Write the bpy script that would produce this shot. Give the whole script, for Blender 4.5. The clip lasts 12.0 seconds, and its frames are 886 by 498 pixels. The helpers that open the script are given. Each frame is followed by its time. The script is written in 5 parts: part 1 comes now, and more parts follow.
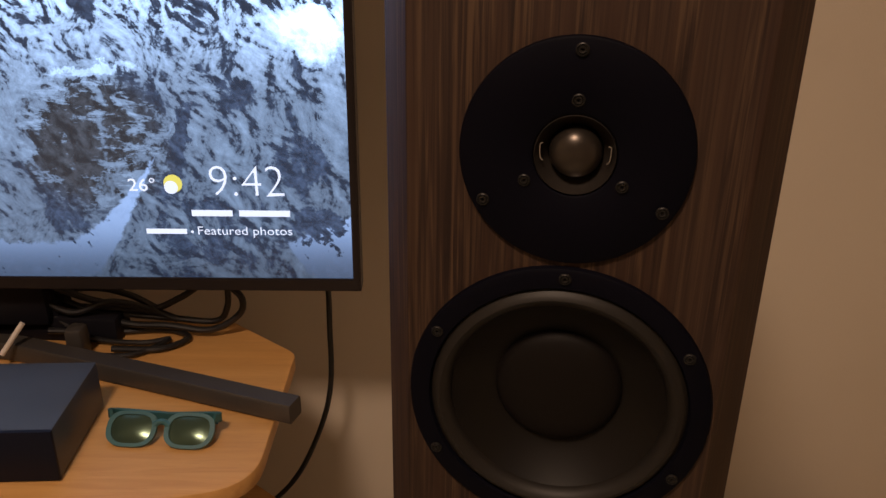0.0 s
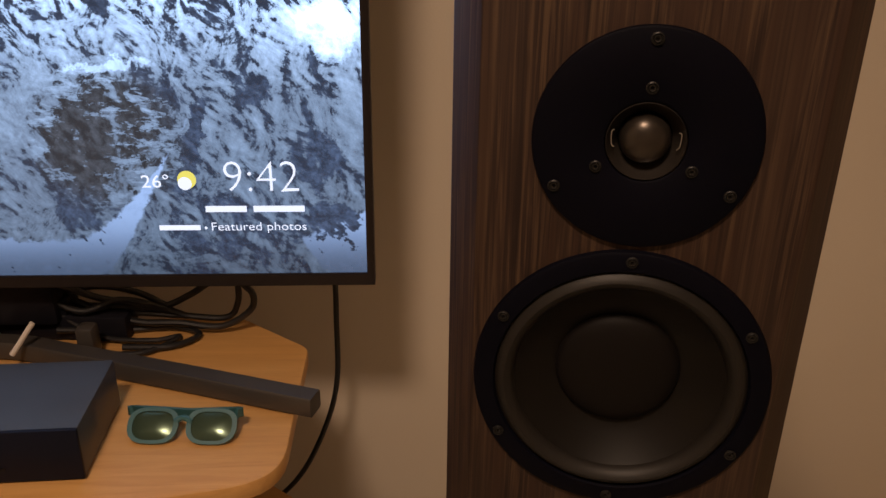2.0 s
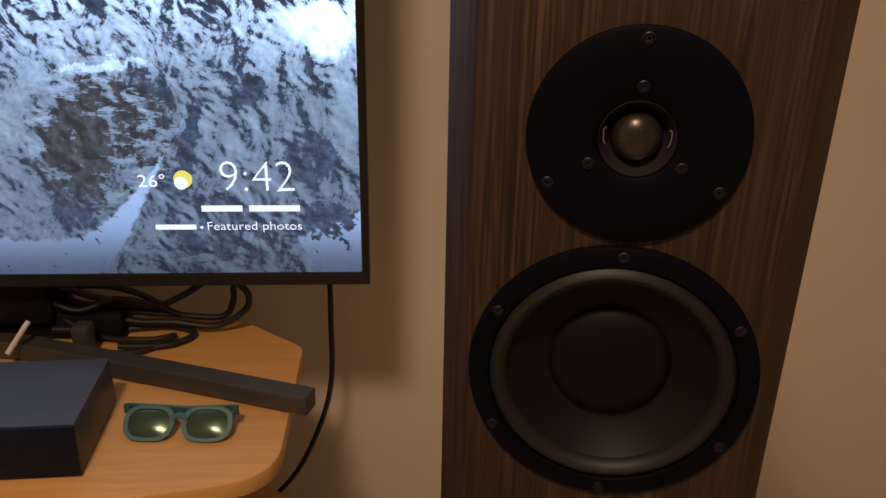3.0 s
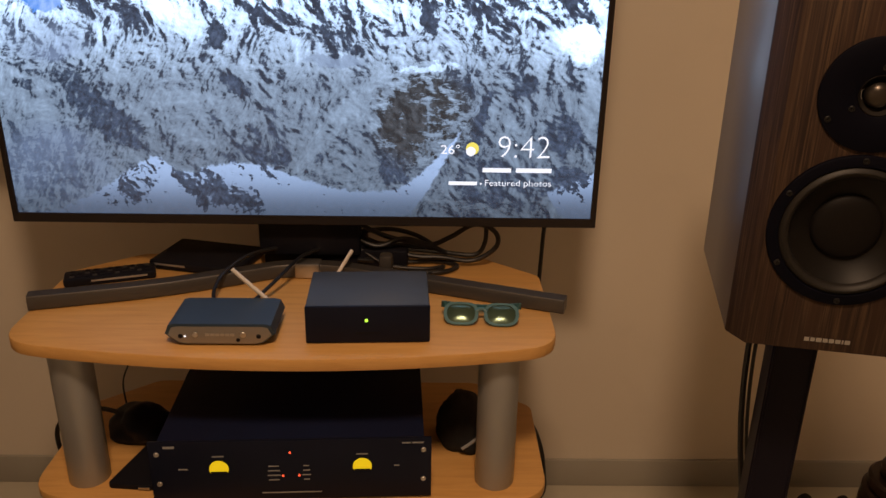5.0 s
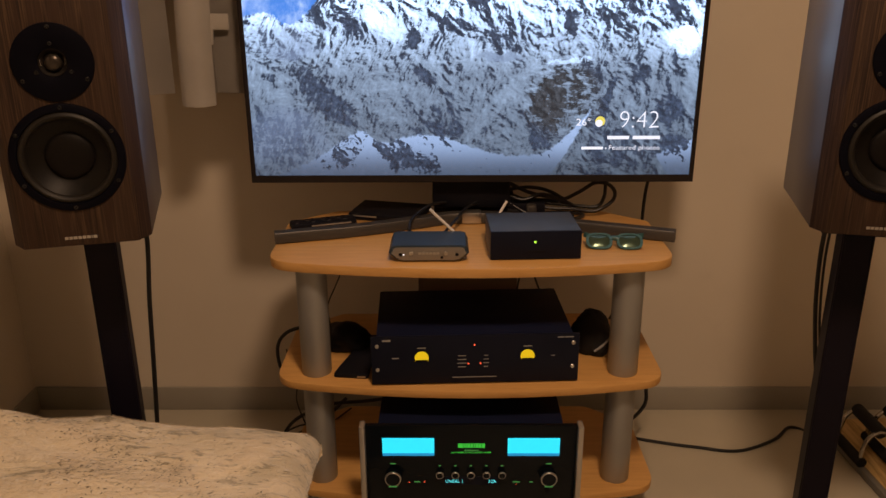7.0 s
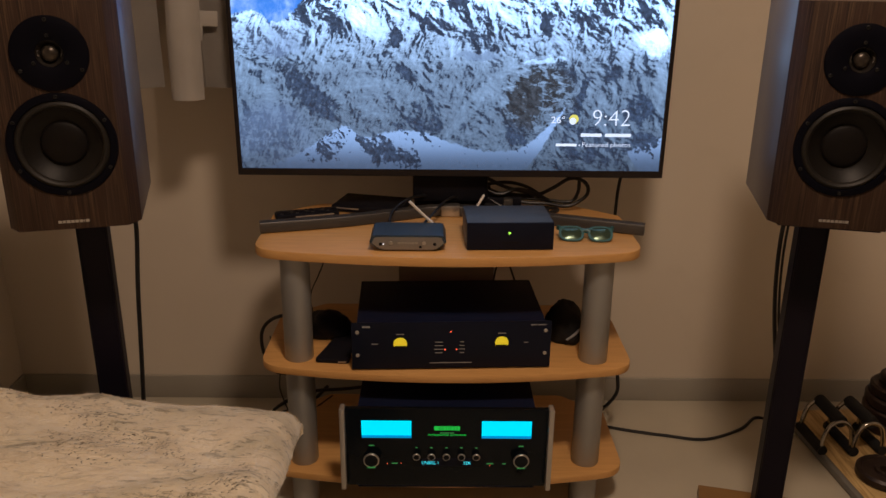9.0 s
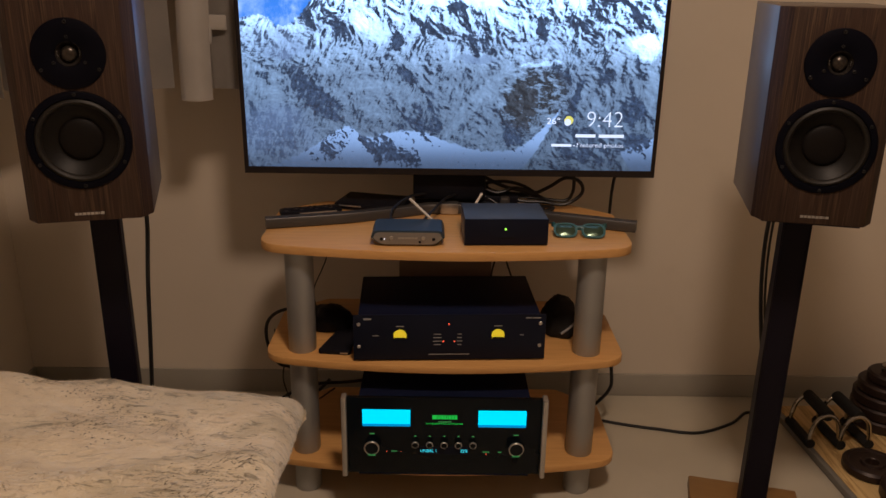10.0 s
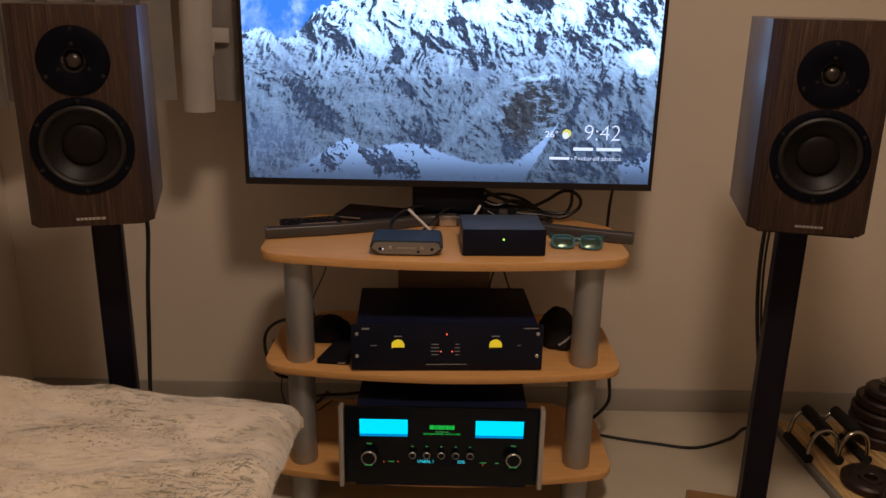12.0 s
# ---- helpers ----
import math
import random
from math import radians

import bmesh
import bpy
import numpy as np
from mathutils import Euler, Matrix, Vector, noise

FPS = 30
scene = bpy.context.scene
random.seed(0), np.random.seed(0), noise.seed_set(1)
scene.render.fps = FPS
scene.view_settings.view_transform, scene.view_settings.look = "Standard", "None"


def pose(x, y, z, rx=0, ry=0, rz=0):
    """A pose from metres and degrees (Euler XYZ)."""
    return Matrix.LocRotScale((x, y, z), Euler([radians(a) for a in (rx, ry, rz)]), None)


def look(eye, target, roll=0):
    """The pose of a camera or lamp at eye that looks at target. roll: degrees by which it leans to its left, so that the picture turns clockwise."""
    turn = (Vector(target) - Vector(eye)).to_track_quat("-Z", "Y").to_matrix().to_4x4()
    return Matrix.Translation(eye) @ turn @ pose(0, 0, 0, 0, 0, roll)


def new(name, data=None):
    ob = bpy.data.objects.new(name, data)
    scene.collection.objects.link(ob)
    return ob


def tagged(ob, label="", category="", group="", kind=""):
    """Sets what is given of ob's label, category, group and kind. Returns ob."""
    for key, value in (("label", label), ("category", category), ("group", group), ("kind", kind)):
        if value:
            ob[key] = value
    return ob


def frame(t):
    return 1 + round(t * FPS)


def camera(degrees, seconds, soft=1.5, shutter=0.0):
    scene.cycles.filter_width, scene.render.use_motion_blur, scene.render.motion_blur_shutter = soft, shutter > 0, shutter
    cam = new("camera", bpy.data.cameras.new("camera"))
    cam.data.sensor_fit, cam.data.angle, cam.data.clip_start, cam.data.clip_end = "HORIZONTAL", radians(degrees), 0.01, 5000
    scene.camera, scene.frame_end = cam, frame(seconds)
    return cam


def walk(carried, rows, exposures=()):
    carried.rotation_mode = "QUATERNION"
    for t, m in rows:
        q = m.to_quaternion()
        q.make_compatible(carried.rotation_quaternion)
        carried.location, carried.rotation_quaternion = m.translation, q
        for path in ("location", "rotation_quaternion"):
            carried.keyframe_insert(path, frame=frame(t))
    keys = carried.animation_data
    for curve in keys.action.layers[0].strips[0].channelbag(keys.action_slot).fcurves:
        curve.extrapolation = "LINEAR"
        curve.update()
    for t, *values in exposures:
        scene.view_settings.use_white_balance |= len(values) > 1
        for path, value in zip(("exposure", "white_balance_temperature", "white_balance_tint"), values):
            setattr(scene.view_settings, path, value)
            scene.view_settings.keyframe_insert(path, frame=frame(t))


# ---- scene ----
cam = camera(57.4, 12.0)
PATH = [
    (0, (0.057, 0.044, 1.185), (0.069, 1.879, 0.389), 0.6),
    (0.5, (0.058, 0.045, 1.184), (0.076, 1.879, 0.388), 0.6),
    (1, (0.051, 0.044, 1.183), (0.082, 1.878, 0.386), 0.6),
    (1.5, (0.018, 0.037, 1.182), (0.079, 1.869, 0.381), 0.5),
    (2, (0.002, 0.034, 1.183), (0.092, 1.864, 0.382), 0.7),
    (2.5, (0.001, 0.033, 1.183), (0.115, 1.861, 0.38), 0.8),
    (2.7, (0.002, 0.034, 1.182), (0.121, 1.863, 0.382), 1.0),
    (4.3, (-0.123, -0.198, 1.204), (-0.108, 1.649, 0.437), 0.6),
    (4.5, (-0.17, -0.249, 1.223), (-0.144, 1.598, 0.456), 0.8),
    (5, (-0.321, -0.37, 1.218), (-0.289, 1.488, 0.479), 1.0),
    (5.5, (-0.428, -0.495, 1.21), (-0.41, 1.372, 0.493), 0.7),
    (6, (-0.473, -0.633, 1.215), (-0.482, 1.244, 0.525), 0.2),
    (6.5, (-0.525, -0.745, 1.215), (-0.541, 1.137, 0.538), -0.2),
    (7, (-0.582, -0.835, 1.212), (-0.601, 1.049, 0.54), -0.3),
    (9, (-0.564, -0.911, 1.21), (-0.55, 0.975, 0.546), 0.6),
    (9.5, (-0.559, -0.935, 1.222), (-0.549, 0.953, 0.563), 0.7),
    (10, (-0.556, -0.982, 1.209), (-0.548, 0.909, 0.56), 0.8),
    (10.5, (-0.551, -0.992, 1.203), (-0.552, 0.906, 0.572), 0.9),
    (11, (-0.55, -1.0, 1.201), (-0.553, 0.905, 0.593), 1.1),
    (11.5, (-0.546, -1.003, 1.191), (-0.546, 0.906, 0.595), 1.1),
    (12, (-0.549, -1.003, 1.185), (-0.545, 0.907, 0.591), 1.1),
]
EXPOSURES = [(0.0, -0.02, 5800, 21), (2.7, -0.02, 5950, 20), (4.5, 0.05, 6100, 18), (5.5, -0.01, 6650, 21), (7.2, -0.04, 6300, 21), (9.0, -0.11, 5530, 17), (10.0, -0.11, 5430, 18), (12.0, -0.12, 5350, 19)]
walk(cam, [(t, look(eye, target, roll)) for t, eye, target, roll in PATH], EXPOSURES)

# ---- world and light ----
world = bpy.data.worlds.new("night")
world.use_nodes = True
world.node_tree.nodes["Background"].inputs[0].default_value = (0.02, 0.03, 0.06, 1)
world.node_tree.nodes["Background"].inputs[1].default_value = 0.05
scene.world = world

lamp_data = bpy.data.lights.new("ceiling_lamp_light", "AREA")
lamp_data.shape, lamp_data.size = "DISK", 0.32
lamp_data.energy, lamp_data.color = 25.3, (1.0, 0.69, 0.41)
lamp = new("ceiling_lamp_light", lamp_data)
lamp.matrix_world = pose(-0.31, -0.45, 2.42)


# ---- materials ----
class Graph:
    """A short way to wire shader nodes."""

    def __init__(self, name):
        self.mat = bpy.data.materials.new(name)
        self.mat.use_nodes = True
        self.t = self.mat.node_tree
        self.out = self.t.nodes["Material Output"]
        self.bsdf = self.t.nodes["Principled BSDF"]

    def node(self, kind, **sets):
        n = self.t.nodes.new(kind)
        for k, v in sets.items():
            setattr(n, k, v)
        return n

    def put(self, socket, value):
        if isinstance(value, bpy.types.NodeSocket):
            self.t.links.new(value, socket)
        elif isinstance(value, (tuple, list)) and len(value) == 3 and socket.type == "RGBA":
            socket.default_value = (*value, 1)
        else:
            socket.default_value = value

    def math(self, op, a, b=0.0, c=0.0, clamp=False):
        n = self.node("ShaderNodeMath", operation=op, use_clamp=clamp)
        self.put(n.inputs[0], a), self.put(n.inputs[1], b), self.put(n.inputs[2], c)
        return n.outputs[0]

    def coords(self, scale=(1, 1, 1), turn=(0, 0, 0), kind="Object", shift=(0, 0, 0)):
        tc = self.node("ShaderNodeTexCoord")
        mp = self.node("ShaderNodeMapping")
        self.put(mp.inputs["Vector"], tc.outputs[kind])
        mp.inputs["Scale"].default_value, mp.inputs["Location"].default_value = scale, shift
        mp.inputs["Rotation"].default_value = [radians(a) for a in turn]
        return mp.outputs[0]

    def noise(self, vec, scale, detail=4, rough=0.55, warp=0.0, kind="FBM", dims="3D", normal=True):
        n = self.node("ShaderNodeTexNoise", noise_dimensions=dims, noise_type=kind)
        if kind == "FBM":
            n.normalize = normal
        self.put(n.inputs["Vector"], vec)
        for k, v in (("Scale", scale), ("Detail", detail), ("Roughness", rough), ("Distortion", warp)):
            self.put(n.inputs[k], v)
        return n.outputs[0]

    def ramp(self, fac, stops, mode="LINEAR"):
        n = self.node("ShaderNodeValToRGB")
        n.color_ramp.interpolation = mode
        e = n.color_ramp.elements
        while len(e) < len(stops):
            e.new(0.5)
        for el, (p, c) in zip(e, stops):
            el.position = p
            el.color = (*c, 1) if isinstance(c, (tuple, list)) else (c, c, c, 1)
        self.put(n.inputs[0], fac)
        return n.outputs[0]

    def step(self, value, lo, hi):
        n = self.node("ShaderNodeMapRange", interpolation_type="SMOOTHSTEP")
        self.put(n.inputs[0], value)
        n.inputs[1].default_value, n.inputs[2].default_value = lo, hi
        return n.outputs[0]

    def mix(self, fac, a, b, blend="MIX"):
        n = self.node("ShaderNodeMix", data_type="RGBA", blend_type=blend)
        self.put(n.inputs[0], fac), self.put(n.inputs[6], a), self.put(n.inputs[7], b)
        return n.outputs[2]

    def bump(self, height, strength=0.2, depth=0.001):
        n = self.node("ShaderNodeBump")
        self.put(n.inputs["Height"], height)
        n.inputs["Strength"].default_value, n.inputs["Distance"].default_value = strength, depth
        self.put(self.bsdf.inputs["Normal"], n.outputs[0])

    def set(self, **values):
        names = {"color": "Base Color", "rough": "Roughness", "metal": "Metallic", "coat": "Coat Weight", "coat_rough": "Coat Roughness",
                 "spec": "Specular IOR Level", "glow": "Emission Color", "power": "Emission Strength", "sheen": "Sheen Weight",
                 "trans": "Transmission Weight", "sheen_rough": "Sheen Roughness"}
        for k, v in values.items():
            self.put(self.bsdf.inputs[names[k]], v)
        return self.mat


def plain(name, color, rough=0.5, metal=0.0, mottle=0.12, scale=60, bump=0.05, **more):
    """A paint, plastic or metal with slight unevenness at two scales."""
    g = Graph(name)
    vec = g.coords()
    big, fine = g.noise(vec, scale * 0.12, 3), g.noise(vec, scale * 4, 3)
    dark = tuple(c * (1 - mottle) for c in color)
    lite = tuple(min(1, c * (1 + mottle)) for c in color)
    g.set(color=g.ramp(big, [(0.3, dark), (0.7, lite)]), metal=metal, **more)
    g.put(g.bsdf.inputs["Roughness"], g.math("ADD", rough - 0.06, g.math("MULTIPLY", big, 0.12)))
    if bump:
        g.bump(fine, bump, 0.0005)
    return g.mat


def glow(name, color, power, base=(0.02, 0.02, 0.02)):
    g = Graph(name)
    vec = g.coords()
    n = g.noise(vec, 40, 2)
    g.set(color=base, rough=0.3, glow=g.mix(n, color, tuple(c * 0.92 for c in color)), power=power)
    return g.mat


def wall_paint():
    g = Graph("cream_wall_paint")
    vec = g.coords()
    big, mid, fine = g.noise(vec, 1.3, 4), g.noise(vec, 7, 5), g.noise(vec, 260, 3)
    c = g.ramp(big, [(0.3, (0.67, 0.595, 0.485)), (0.7, (0.73, 0.655, 0.54))])
    c = g.mix(g.math("MULTIPLY", g.step(mid, 0.55, 0.8), 0.25), c, (0.6, 0.53, 0.43))
    g.set(color=c, rough=0.75)
    g.bump(g.math("ADD", fine, g.math("MULTIPLY", mid, 1.5)), 0.18, 0.0012)
    return g.mat


def floor_vinyl():
    g = Graph("pale_vinyl_floor")
    vec = g.coords()
    big, speck, fine = g.noise(vec, 2.5, 5), g.noise(vec, 45, 4, 0.7), g.noise(vec, 320, 2)
    c = g.ramp(big, [(0.3, (0.49, 0.445, 0.345)), (0.72, (0.58, 0.530, 0.415))])
    c = g.mix(g.math("MULTIPLY", g.step(speck, 0.62, 0.75), 0.3), c, (0.4, 0.36, 0.3))
    g.set(color=c)
    g.put(g.bsdf.inputs["Roughness"], g.math("ADD", 0.32, g.math("MULTIPLY", big, 0.2)))
    g.bump(fine, 0.06, 0.0006)
    return g.mat


def beech(name="beech_laminate", tint=1.0):
    g = Graph(name)
    vec = g.coords((1.2, 14, 14))
    flow = g.noise(vec, 6, 6, 0.6, 0.6)
    pores = g.noise(g.coords((6, 160, 160)), 5, 2)
    c = g.ramp(flow, [(0.25, (0.57 * tint, 0.295 * tint, 0.085 * tint)), (0.5, (0.66 * tint, 0.362 * tint, 0.112 * tint)), (0.75, (0.72 * tint, 0.412 * tint, 0.138 * tint))])
    c = g.mix(g.math("MULTIPLY", g.step(pores, 0.6, 0.75), 0.22), c, (0.33 * tint, 0.16 * tint, 0.06 * tint))
    g.set(color=c)
    g.put(g.bsdf.inputs["Roughness"], g.math("ADD", 0.36, g.math("MULTIPLY", flow, 0.15)))
    g.bump(pores, 0.05, 0.0004)
    return g.mat


def walnut():
    g = Graph("dark_walnut_veneer")
    lines = g.noise(g.coords((1, 1, 0.022)), 400, 3, 0.55, 0.7)
    bands = g.noise(g.coords((1, 1, 0.03), shift=(3, 0, 0)), 105, 4, 0.6, 0.6)
    wide = g.noise(g.coords((1, 1, 0.06)), 26, 3, 0.5, 0.8)
    pores = g.noise(g.coords((1, 1, 0.03)), 900, 2)
    c = g.ramp(lines, [(0.38, (0.020, 0.0115, 0.0085)), (0.5, (0.039, 0.0220, 0.0145)), (0.62, (0.077, 0.046, 0.025))])
    c = g.mix(g.step(bands, 0.44, 0.60), c, g.mix(lines, (0.019, 0.0105, 0.0078), (0.057, 0.0300, 0.0180)))
    c = g.mix(g.math("MULTIPLY", g.step(wide, 0.50, 0.68), 0.6), c, g.mix(lines, (0.023, 0.0130, 0.0100), (0.072, 0.043, 0.026)))
    g.set(color=c, spec=0.22)
    g.put(g.bsdf.inputs["Roughness"], g.math("ADD", 0.55, g.math("MULTIPLY", lines, 0.12)))
    g.bump(g.math("ADD", pores, lines), 0.10, 0.0004)
    return g.mat


def pine():
    g = Graph("pale_pine_board")
    rings = g.noise(g.coords((30, 2.2, 10)), 1.2, 5, 0.6, 1.5)
    c = g.ramp(rings, [(0.3, (0.78, 0.58, 0.26)), (0.50, (0.70, 0.49, 0.20)), (0.58, (0.46, 0.28, 0.10)), (0.66, (0.75, 0.55, 0.24))])
    g.set(color=c, rough=0.5)
    g.bump(rings, 0.1, 0.0006)
    return g.mat


def cloth(name, color, scale=900):
    g = Graph(name)
    vec = g.coords()
    big, weave = g.noise(vec, 9, 4), g.noise(vec, scale, 2)
    c = g.ramp(big, [(0.3, tuple(x * 0.86 for x in color)), (0.7, color)])
    g.set(color=c, rough=0.9, sheen=0.3)
    g.bump(weave, 0.25, 0.0006)
    return g.mat


def throw_pile():
    g = Graph("cream_grey_throw_pile")
    vec = g.coords()
    base = g.noise(vec, 11, 5, 0.6)
    flick = g.coords((1, 1, 1), (0, 0, 0))
    fine = g.noise(g.coords((26, 90, 40)), 1.0, 4, 0.7, 1.2)
    patch = g.noise(g.coords((3.2, 8, 4)), 1.3, 4, 0.62, 0.6)
    dust = g.noise(flick, 160, 3, 0.7)
    c = g.ramp(base, [(0.3, (0.76, 0.65, 0.47)), (0.7, (0.92, 0.82, 0.62))])
    c = g.mix(g.math("MULTIPLY", g.step(patch, 0.46, 0.72), 0.50), c, (0.42, 0.37, 0.24))
    mark = g.math("MULTIPLY", g.step(fine, 0.53, 0.63), g.step(patch, 0.36, 0.58))
    c = g.mix(g.math("MULTIPLY", mark, 0.58), c, (0.13, 0.112, 0.068))
    g.set(color=c, rough=0.95, sheen=0.4, sheen_rough=0.5)
    g.bump(g.math("ADD", g.math("MULTIPLY", dust, 0.5), g.math("ADD", base, fine)), 0.7, 0.005)
    return g.mat


def throw_fibre():
    g = Graph("dark_throw_fibre")
    geo = g.node("ShaderNodeNewGeometry")
    c = g.ramp(geo.outputs["Random Per Island"], [(0.0, (0.085, 0.074, 0.046)), (0.6, (0.18, 0.155, 0.10)), (1.0, (0.42, 0.36, 0.25))])
    return g.set(color=c, rough=0.9, sheen=0.2)


def mountain_picture(width):
    """A slide of snowy peaks, glowing on the screen: sky, snowfields, rock bands, a foreground ridge."""
    g = Graph("snow_mountain_slide")
    s = 1.0 / width
    vec = g.coords((s, s, s))
    sep = g.node("ShaderNodeSeparateXYZ")
    g.put(sep.inputs[0], vec)
    u, v = sep.outputs[0], sep.outputs[2]

    def profile(points):
        n = g.node("ShaderNodeFloatCurve")
        cv = n.mapping.curves[0]
        for p in points[1:-1]:
            cv.points.new(*p)
        cv.points[0].location, cv.points[-1].location = points[0], points[-1]
        pts = sorted(points)
        for q, p in zip(cv.points, pts):
            q.location = p
        n.mapping.update()
        g.put(n.inputs["Value"], u)
        return n.outputs[0]

    # ragged borders for the patches
    wu = g.math("ADD", u, g.math("MULTIPLY_ADD", g.noise(vec, 26, 9, 0.72), 0.075, -0.0375))
    wv = g.math("ADD", v, g.math("MULTIPLY_ADD", g.noise(g.coords((s, s, s), shift=(5, 0, 2)), 26, 9, 0.72), 0.065, -0.0325))

    def blob(cu, cv, ru, rv, turn=0.0):
        ca, sa = math.cos(radians(turn)), math.sin(radians(turn))
        du, dv = g.math("SUBTRACT", wu, cu), g.math("SUBTRACT", wv, cv)
        a = g.math("DIVIDE", g.math("ADD", g.math("MULTIPLY", du, ca), g.math("MULTIPLY", dv, sa)), ru)
        b = g.math("DIVIDE", g.math("SUBTRACT", g.math("MULTIPLY", dv, ca), g.math("MULTIPLY", du, sa)), rv)
        r = g.math("ADD", g.math("MULTIPLY", a, a), g.math("MULTIPLY", b, b))
        return g.step(r, 1.5, 0.4)

    def fan(cu, cv, across, along, shift):
        """Streaks that run along the fall lines towards or from one point."""
        du, dv = g.math("SUBTRACT", u, cu), g.math("SUBTRACT", v, cv)
        away = g.math("SQRT", g.math("ADD", g.math("MULTIPLY", du, du), g.math("MULTIPLY", dv, dv)))
        c = g.node("ShaderNodeCombineXYZ")
        g.put(c.inputs[0], g.math("MULTIPLY", g.math("ARCTAN2", du, dv), across))
        g.put(c.inputs[1], g.math("MULTIPLY", away, along))
        c.inputs[2].default_value = shift
        return g.noise(c.outputs[0], 1.0, 8, 0.66, 0.5)

    def ridges(turn, across, along, shift, scale):
        """Sharp crests, turned in the picture first and then stretched along the fall line."""
        tc, mp = g.node("ShaderNodeTexCoord"), g.node("ShaderNodeMapping", vector_type="TEXTURE")
        g.put(mp.inputs["Vector"], tc.outputs["Object"])
        mp.inputs["Scale"].default_value = (width * across, width, width * along)
        mp.inputs["Rotation"].default_value = (0, radians(turn), 0)
        mp.inputs["Location"].default_value = (shift, 0, shift * 0.7)
        n = g.noise(mp.outputs[0], scale, 10, 0.63, 0.45)
        return g.math("SUBTRACT", 1.0, g.math("ABSOLUTE", g.math("MULTIPLY_ADD", n, 3.2, -1.6)))

    def relief(scale, across, along, away, shift):
        """Slopes lit from one side: two heights a little apart, leaning one way to the west and the other to the east."""
        sides = [g.math("SUBTRACT", ridges(turn, across, along, shift, scale), ridges(turn, across, along, shift + away, scale)) for turn in (40, -40)]
        return g.mix(lean, sides[0], sides[1])

    lean = g.step(g.math("ADD", g.math("MULTIPLY", u, 0.45), g.math("MULTIPLY_ADD", g.noise(vec, 7.5, 4), 1.3, -0.65)), 0.16, 0.28)
    big, small = relief(6.5, 0.85, 1.25, 0.012, 0.0), relief(20.0, 0.72, 1.20, 0.0045, 2.0)
    fine = g.noise(vec, 75, 10, 0.72, 0.3)
    wide = g.noise(vec, 5.0, 4, 0.5)
    valley, peak, west = fan(0.45, 0.04, 11.0, 5.0, 0.0), fan(0.965, 0.36, 9.0, 6.0, 3.0), fan(0.10, 0.36, 9.0, 5.0, 7.0)
    streak = g.mix(g.step(u, 0.74, 0.82), g.mix(g.step(u, 0.22, 0.14), valley, west), peak)
    low = g.step(v, 0.31, 0.22)

    # light and dark patches of snow and rock: place, reach, turn, amount
    tone = g.math("ADD", 0.50, g.math("MULTIPLY", g.math("ADD", g.math("MULTIPLY", big, 1.90), g.math("MULTIPLY", small, 1.70)), g.math("MULTIPLY_ADD", low, -0.30, 1.0)))
    tone = g.math("ADD", tone, g.math("MULTIPLY", g.math("MULTIPLY_ADD", streak, 2.6, -1.3), g.math("MULTIPLY_ADD", low, 0.26, 0.08)))
    tone = g.math("ADD", tone, g.math("MULTIPLY_ADD", fine, 1.0, -0.50))
    for cu, cv, ru, rv, turn, amount in ((0.37, 0.31, 0.014, 0.026, 0, -0.7), (0.46, 0.335, 0.038, 0.018, -20, -0.45), (0.51, 0.385, 0.022, 0.011, -8, -0.7), (0.70, 0.435, 0.045, 0.024, -10, -0.6),
                                         (0.715, 0.335, 0.014, 0.028, 0, -0.5), (0.56, 0.302, 0.06, 0.018, -15, -0.35), (0.81, 0.34, 0.07, 0.02, -38, -0.25), (0.85, 0.40, 0.06, 0.04, 40, -0.30),
                                         (0.95, 0.40, 0.025, 0.06, -20, -0.35), (0.715, 0.195, 0.085, 0.050, 30, -0.34), (0.665, 0.135, 0.035, 0.075, -12, -0.34), (0.800, 0.170, 0.011, 0.050, -20, -1.0),
                                         (0.875, 0.245, 0.022, 0.036, 0, -0.42), (0.945, 0.150, 0.032, 0.028, 0, -0.50), (0.965, 0.070, 0.036, 0.022, -10, -0.65), (0.86, 0.055, 0.07, 0.05, 0, -0.22),
                                         (0.17, 0.175, 0.085, 0.028, -45, -0.38), (0.19, 0.355, 0.085, 0.030, -28, -0.30), (0.05, 0.225, 0.02, 0.008, -20, -0.5), (0.43, 0.115, 0.05, 0.05, 0, -0.28),
                                         (0.40, 0.225, 0.03, 0.012, -25, -0.35), (0.06, 0.09, 0.08, 0.07, 0, -0.20), (0.965, 0.300, 0.036, 0.034, 0, 0.65), (0.905, 0.285, 0.018, 0.055, -42, 0.35),
                                         (0.985, 0.20, 0.018, 0.05, 0, 0.30), (0.57, 0.175, 0.115, 0.018, 48, 0.26), (0.715, 0.262, 0.050, 0.0045, 4, 0.9), (0.31, 0.335, 0.055, 0.022, -42, 0.50),
                                         (0.43, 0.42, 0.06, 0.03, -20, 0.35), (0.59, 0.41, 0.08, 0.025, 5, 0.35), (0.30, 0.18, 0.07, 0.04, -50, 0.18), (0.05, 0.19, 0.06, 0.04, -60, 0.20), (0.78, 0.40, 0.05, 0.03, 40, 0.25)):
        tone = g.math("ADD", tone, g.math("MULTIPLY", blob(cu, cv, ru, rv, turn), amount * 1.15))
    cliff = blob(0.70, 0.175, 0.085, 0.085, 12)
    ledge = g.noise(g.coords((s, s, s * 3.0), (0, -10, 0)), 26, 9, 0.72, 0.4)
